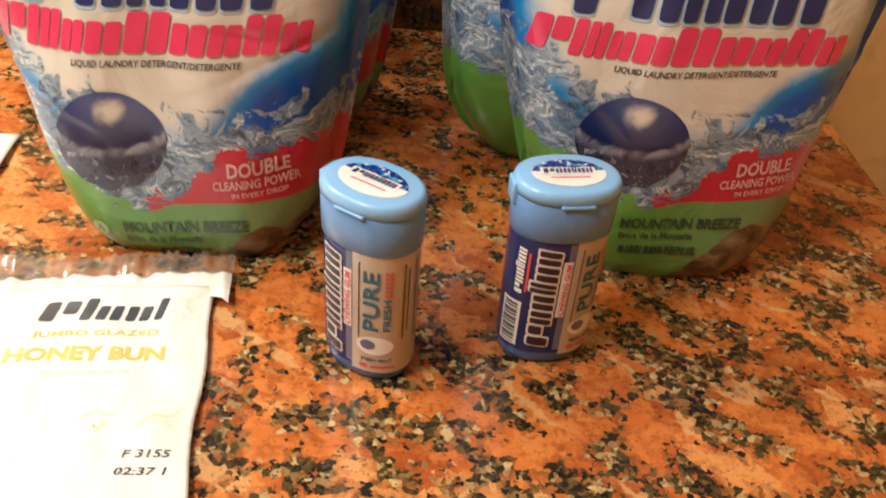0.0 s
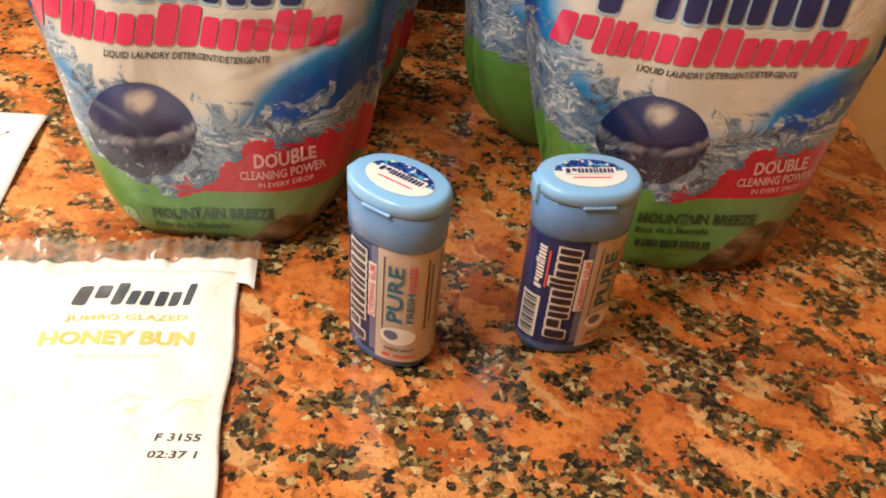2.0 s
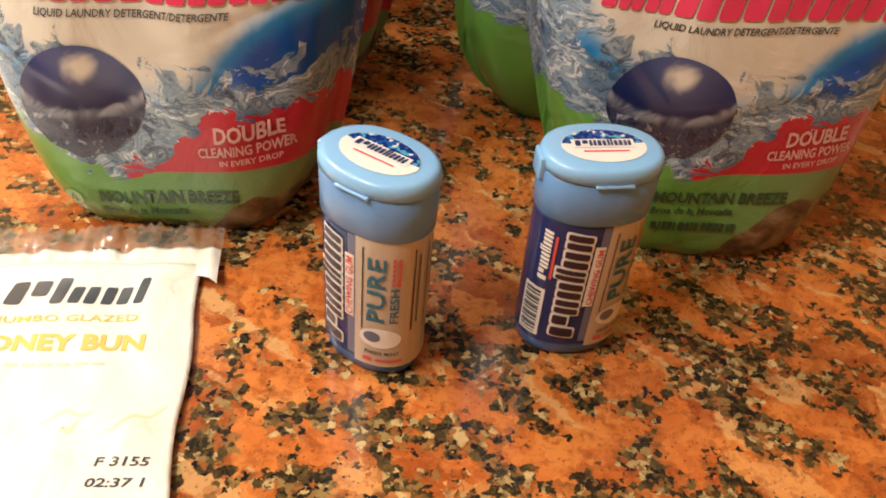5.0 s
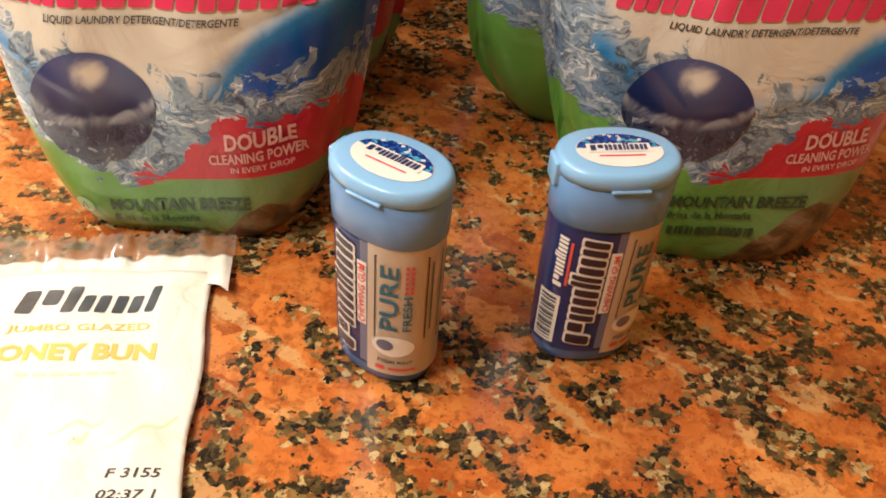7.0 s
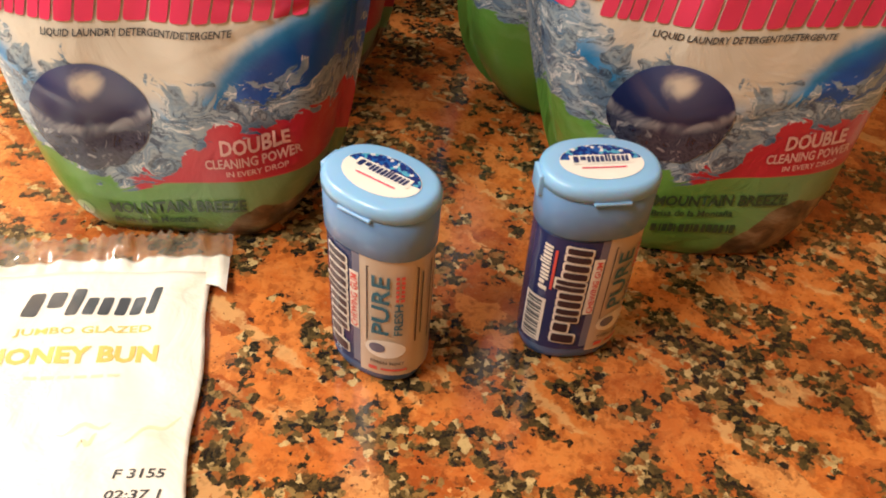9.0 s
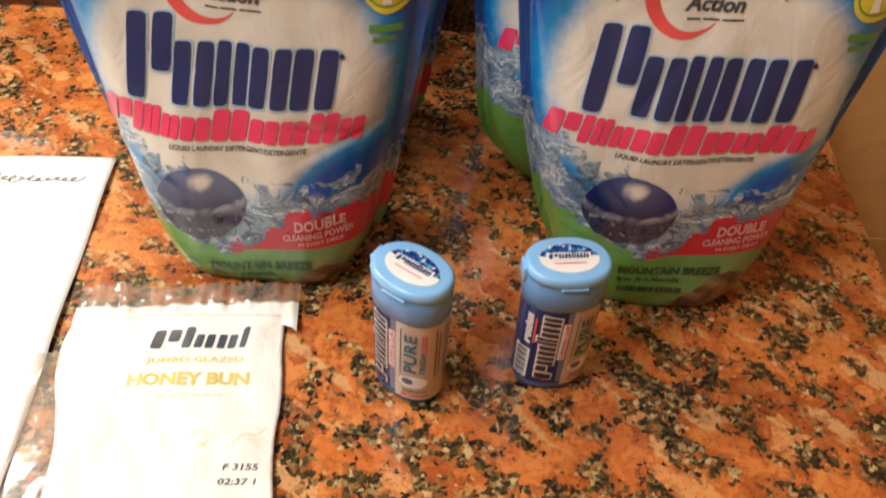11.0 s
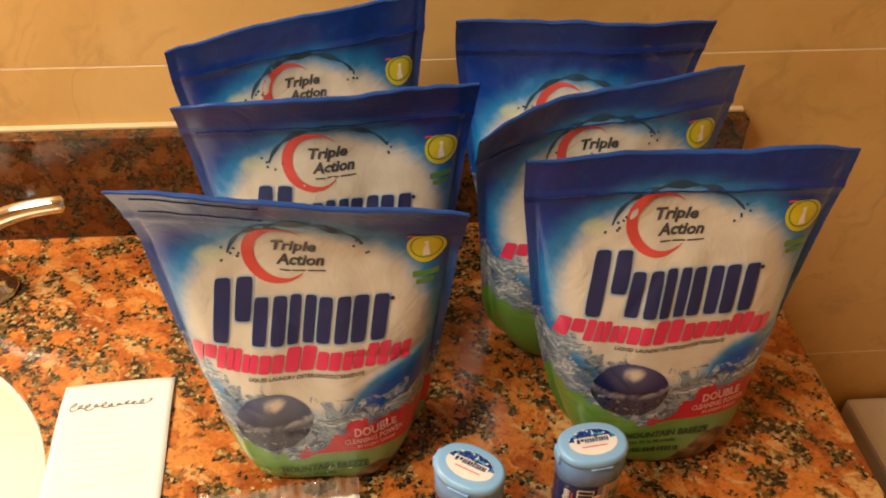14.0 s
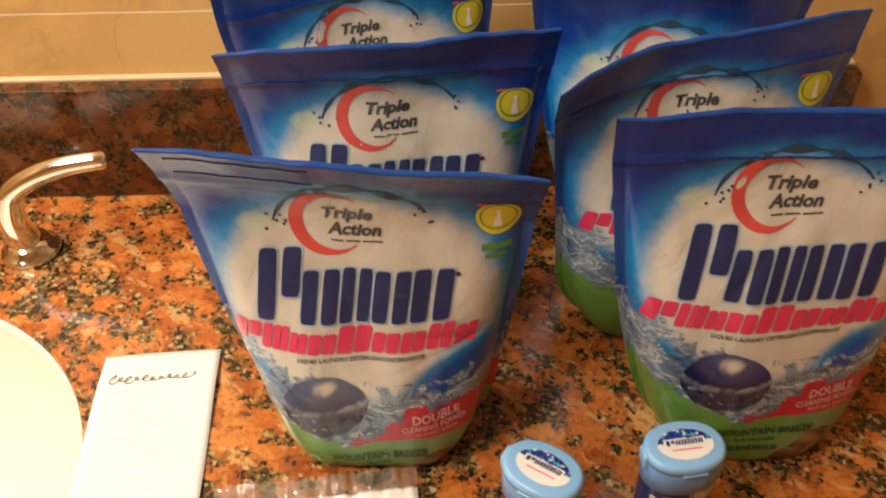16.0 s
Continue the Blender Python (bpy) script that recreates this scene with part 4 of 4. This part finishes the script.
# ---- bun wrapper ----
def wrapper_film(name, clear):
    n = Nodes(name)
    at = n.place()
    big, _ = n.noise(at, 30, 4, 0.6, 0.6)
    fine, _ = n.noise(at, 170, 3, 0.6)
    n.bump(big, 1.0 if clear else 0.6, 0.004)
    if clear:
        return n.done((0.42, 0.38, 0.32), n.m("MULTIPLY_ADD", fine, 0.08, 0.03), 0, Alpha=n.m("MULTIPLY_ADD", big, 0.45, 0.18), Specular_IOR_Level=1.0, Coat_Weight=1.0, Coat_Roughness=0.08, Coat_IOR=1.9)
    return n.done(n.mix(n.step(big, 0.55, 0.8), (0.86, 0.84, 0.78), (0.78, 0.72, 0.60)), n.m("MULTIPLY_ADD", fine, 0.15, 0.25), 0, Specular_IOR_Level=0.5)


def bun_wrapper():
    white, clear = wrapper_film("white_wrapper_film", False), wrapper_film("clear_wrapper_film", True)
    root = new("bun_wrapper")
    root.matrix_world = pose(0.080, -0.128, 0, 0, 0, 6.5)
    tagged(root, "flat empty white bun wrapper with a clear crimped end", "food wrapper")
    seed = Vector((2.2, 9.1, 0.4))
    def sheet(x, y, lift=0.0):
        e = min(1, max(0, (0.062 - abs(x)) / 0.02))
        z = 0.0018 + e * (0.0022 + 0.0022 * noise.noise(Vector((x * 28, y * 20, 0)) + seed)) + 0.0010 * noise.noise(Vector((x * 80, y * 70, 1)) + seed)
        return (x, y, max(0.0006, z) + lift)
    def outline(x, y):
        l = min(1, max(0, -y / 0.15))
        edge = -0.060 + 0.020 * l * l + 0.003 * math.sin(y * 60)
        return (edge + (x + 0.06) / 0.12 * (0.0588 + 0.0010 * math.sin(y * 90) - edge), y)
    body = patch(-0.06, -0.165, 0.06, 0.002, 60, 70, outline)
    b = laid("film_body", body, white, root, sheet)
    b.modifiers.new("film", "SOLIDIFY").thickness = 0.0006
    def crimp(x, y, lift=0.0):
        return (x, y, 0.0030 + 0.0024 * noise.noise(Vector((x * 190, y * 40, 2)) + seed) + 0.0030 * noise.noise(Vector((x * 70, y * 95, 7)) + seed) + lift)
    def joint(x, y, lift=0.0):
        u = min(1.0, max(0.0, (y + 0.001) / 0.010))
        u = u * u * (3 - 2 * u) if x < 0.0575 else 1.0
        return (x, y, (1 - u) * sheet(x, y)[2] + u * crimp(x, y)[2] + lift)
    laid("white_seal", patch(-0.061, -0.0015, 0.0655, 0.0115, 80, 8, lambda x, y: (x, y - 0.012 * max(0, (x - 0.05) / 0.02) if y < 0.003 else y)), white, root, joint, 0.0002)
    laid("clear_crimp", patch(-0.060, 0.0105, 0.0660, 0.0265, 160, 10, lambda x, y: (x, y + (0.0012 * math.sin(x * 1500) if y > 0.026 else 0))), clear, root, crimp, 0.0004, "clear crinkled crimped film edge")
    def flap(x, y):
        l = min(1, max(0, -y / 0.15))
        return (-0.0585 + 0.020 * l * l + 0.003 * math.sin(y * 60) + x * (0.010 + 0.022 * l), y)
    laid("clear_flap", patch(-1, -0.160, 0, -0.022, 24, 60, flap), clear, root, lambda x, y, lift: (x, y, 0.0012 + 0.0016 * (1 + noise.noise(Vector((x * 90, y * 45, 4)) + seed)) + lift), 0.0, "clear crumpled side flap")
    laid_word("brand_block", bar_word([(0.0150, 0.0130, 0), (0.0050, 0.0150, 0), (0.0105, 0.0098, 0), (0.0105, 0.0098, 0), (0.0036, 0.0150, 0)], 0.0018, 0.15), -0.0140, -0.0225, 0, INK, root, sheet, 0.0006)
    laid("flavour_text", joined(moved(lettering("JUMBO GLAZED", 0.0048, 0.052), 0.012, -0.0335), moved(lettering("HONEY BUN", 0.0085, 0.064, 0.0, 0.045), 0.010, -0.0475)), GOLD, root, sheet, 0.0006)
    for k in range(6):
        laid("note_bar", patch(-0.005 + k * 0.006, -0.0545, -0.0005 + k * 0.006, -0.0532, 2, 1), PALEGOLD, root, sheet, 0.0006)
    laid("date_ground", patch(0.024, -0.150, 0.0565, -0.088, 20, 24, lambda x, y: (x + 0.003 * math.sin(y * 140) * (x < 0.026), y + 0.004 * math.sin(x * 160) * (y > -0.09))), CREAM, root, sheet, 0.0003)
    # shade of the film's crinkles, drawn as thin tan strips
    for x0, y0, x1, y1 in ((0.012, -0.0790, 0.030, -0.0760), (0.036, -0.0830, 0.054, -0.0745), (0.020, -0.0850, 0.026, -0.0815)):
        line = [(x0 + (x1 - x0) * k / 10, y0 + (y1 - y0) * k / 10 + 0.0016 * math.sin(k * 0.9 + x0 * 300)) for k in range(11)]
        laid("wrinkle_shade", strip(line, [0.0005 + 0.0012 * math.sin(math.pi * k / 10) for k in range(11)]), PALEGOLD, root, sheet, 0.0005)
    laid("date_text", joined(moved(lettering("F 3155", 0.0036, 0.0175, 0.15), 0.0425, -0.0985), moved(lettering("02:37 1", 0.0036, 0.0185, 0.15), 0.0415, -0.1065)), INK, root, sheet, 0.0006)


CREAM = plain("cream_print", (0.60, 0.50, 0.34), 0.35)
# ink of the note bars, also the colour of the drawn crinkle shade
PALEGOLD = plain("pale_gold_ink_and_shade", (0.78, 0.70, 0.50), 0.4)
bun_wrapper()


# ---- tap ----
def tap():
    root = new("tap_lever")
    root.matrix_world = pose(-0.177, 0.121, 0, 0, 0, 4)
    tagged(root, "curved polished chrome tap lever on a round flange", "tap")
    bm = bmesh.new()
    tube(bm, [(0, 0, 0.0003), (0, 0, 0.003), (0, 0, 0.006), (0, 0, 0.0075), (0, 0, 0.011), (0, 0, 0.013)], [0.0235, 0.0240, 0.0225, 0.0185, 0.0180, 0.0140], 40)
    part("flange", bm, CHROME, root, "stepped chrome flange")
    path, rad = [], []
    for k in range(30):
        t = k / 29
        if t < 0.45:
            u = t / 0.45
            p = (-0.004 * math.sin(u * math.pi) - 0.001, 0, 0.010 + 0.045 * u)
        else:
            u = (t - 0.45) / 0.55
            a = u * math.pi / 2
            p = (-0.001 + 0.080 * (0.25 * (1 - math.cos(a)) + 0.75 * u ** 1.2), 0.003 * u, 0.055 + 0.029 * math.sin(a) ** 0.9)
        path.append(p)
        rad.append(0.0135 - 0.0040 * min(1, t / 0.5) - 0.0022 * max(0, (t - 0.5) / 0.5))
    path.append((path[-1][0] + 0.003, path[-1][1], path[-1][2] - 0.0005))
    rad.append(0.004)
    bm = bmesh.new()
    tube(bm, path, rad, 24)
    part("lever", bm, CHROME, root)


tap()
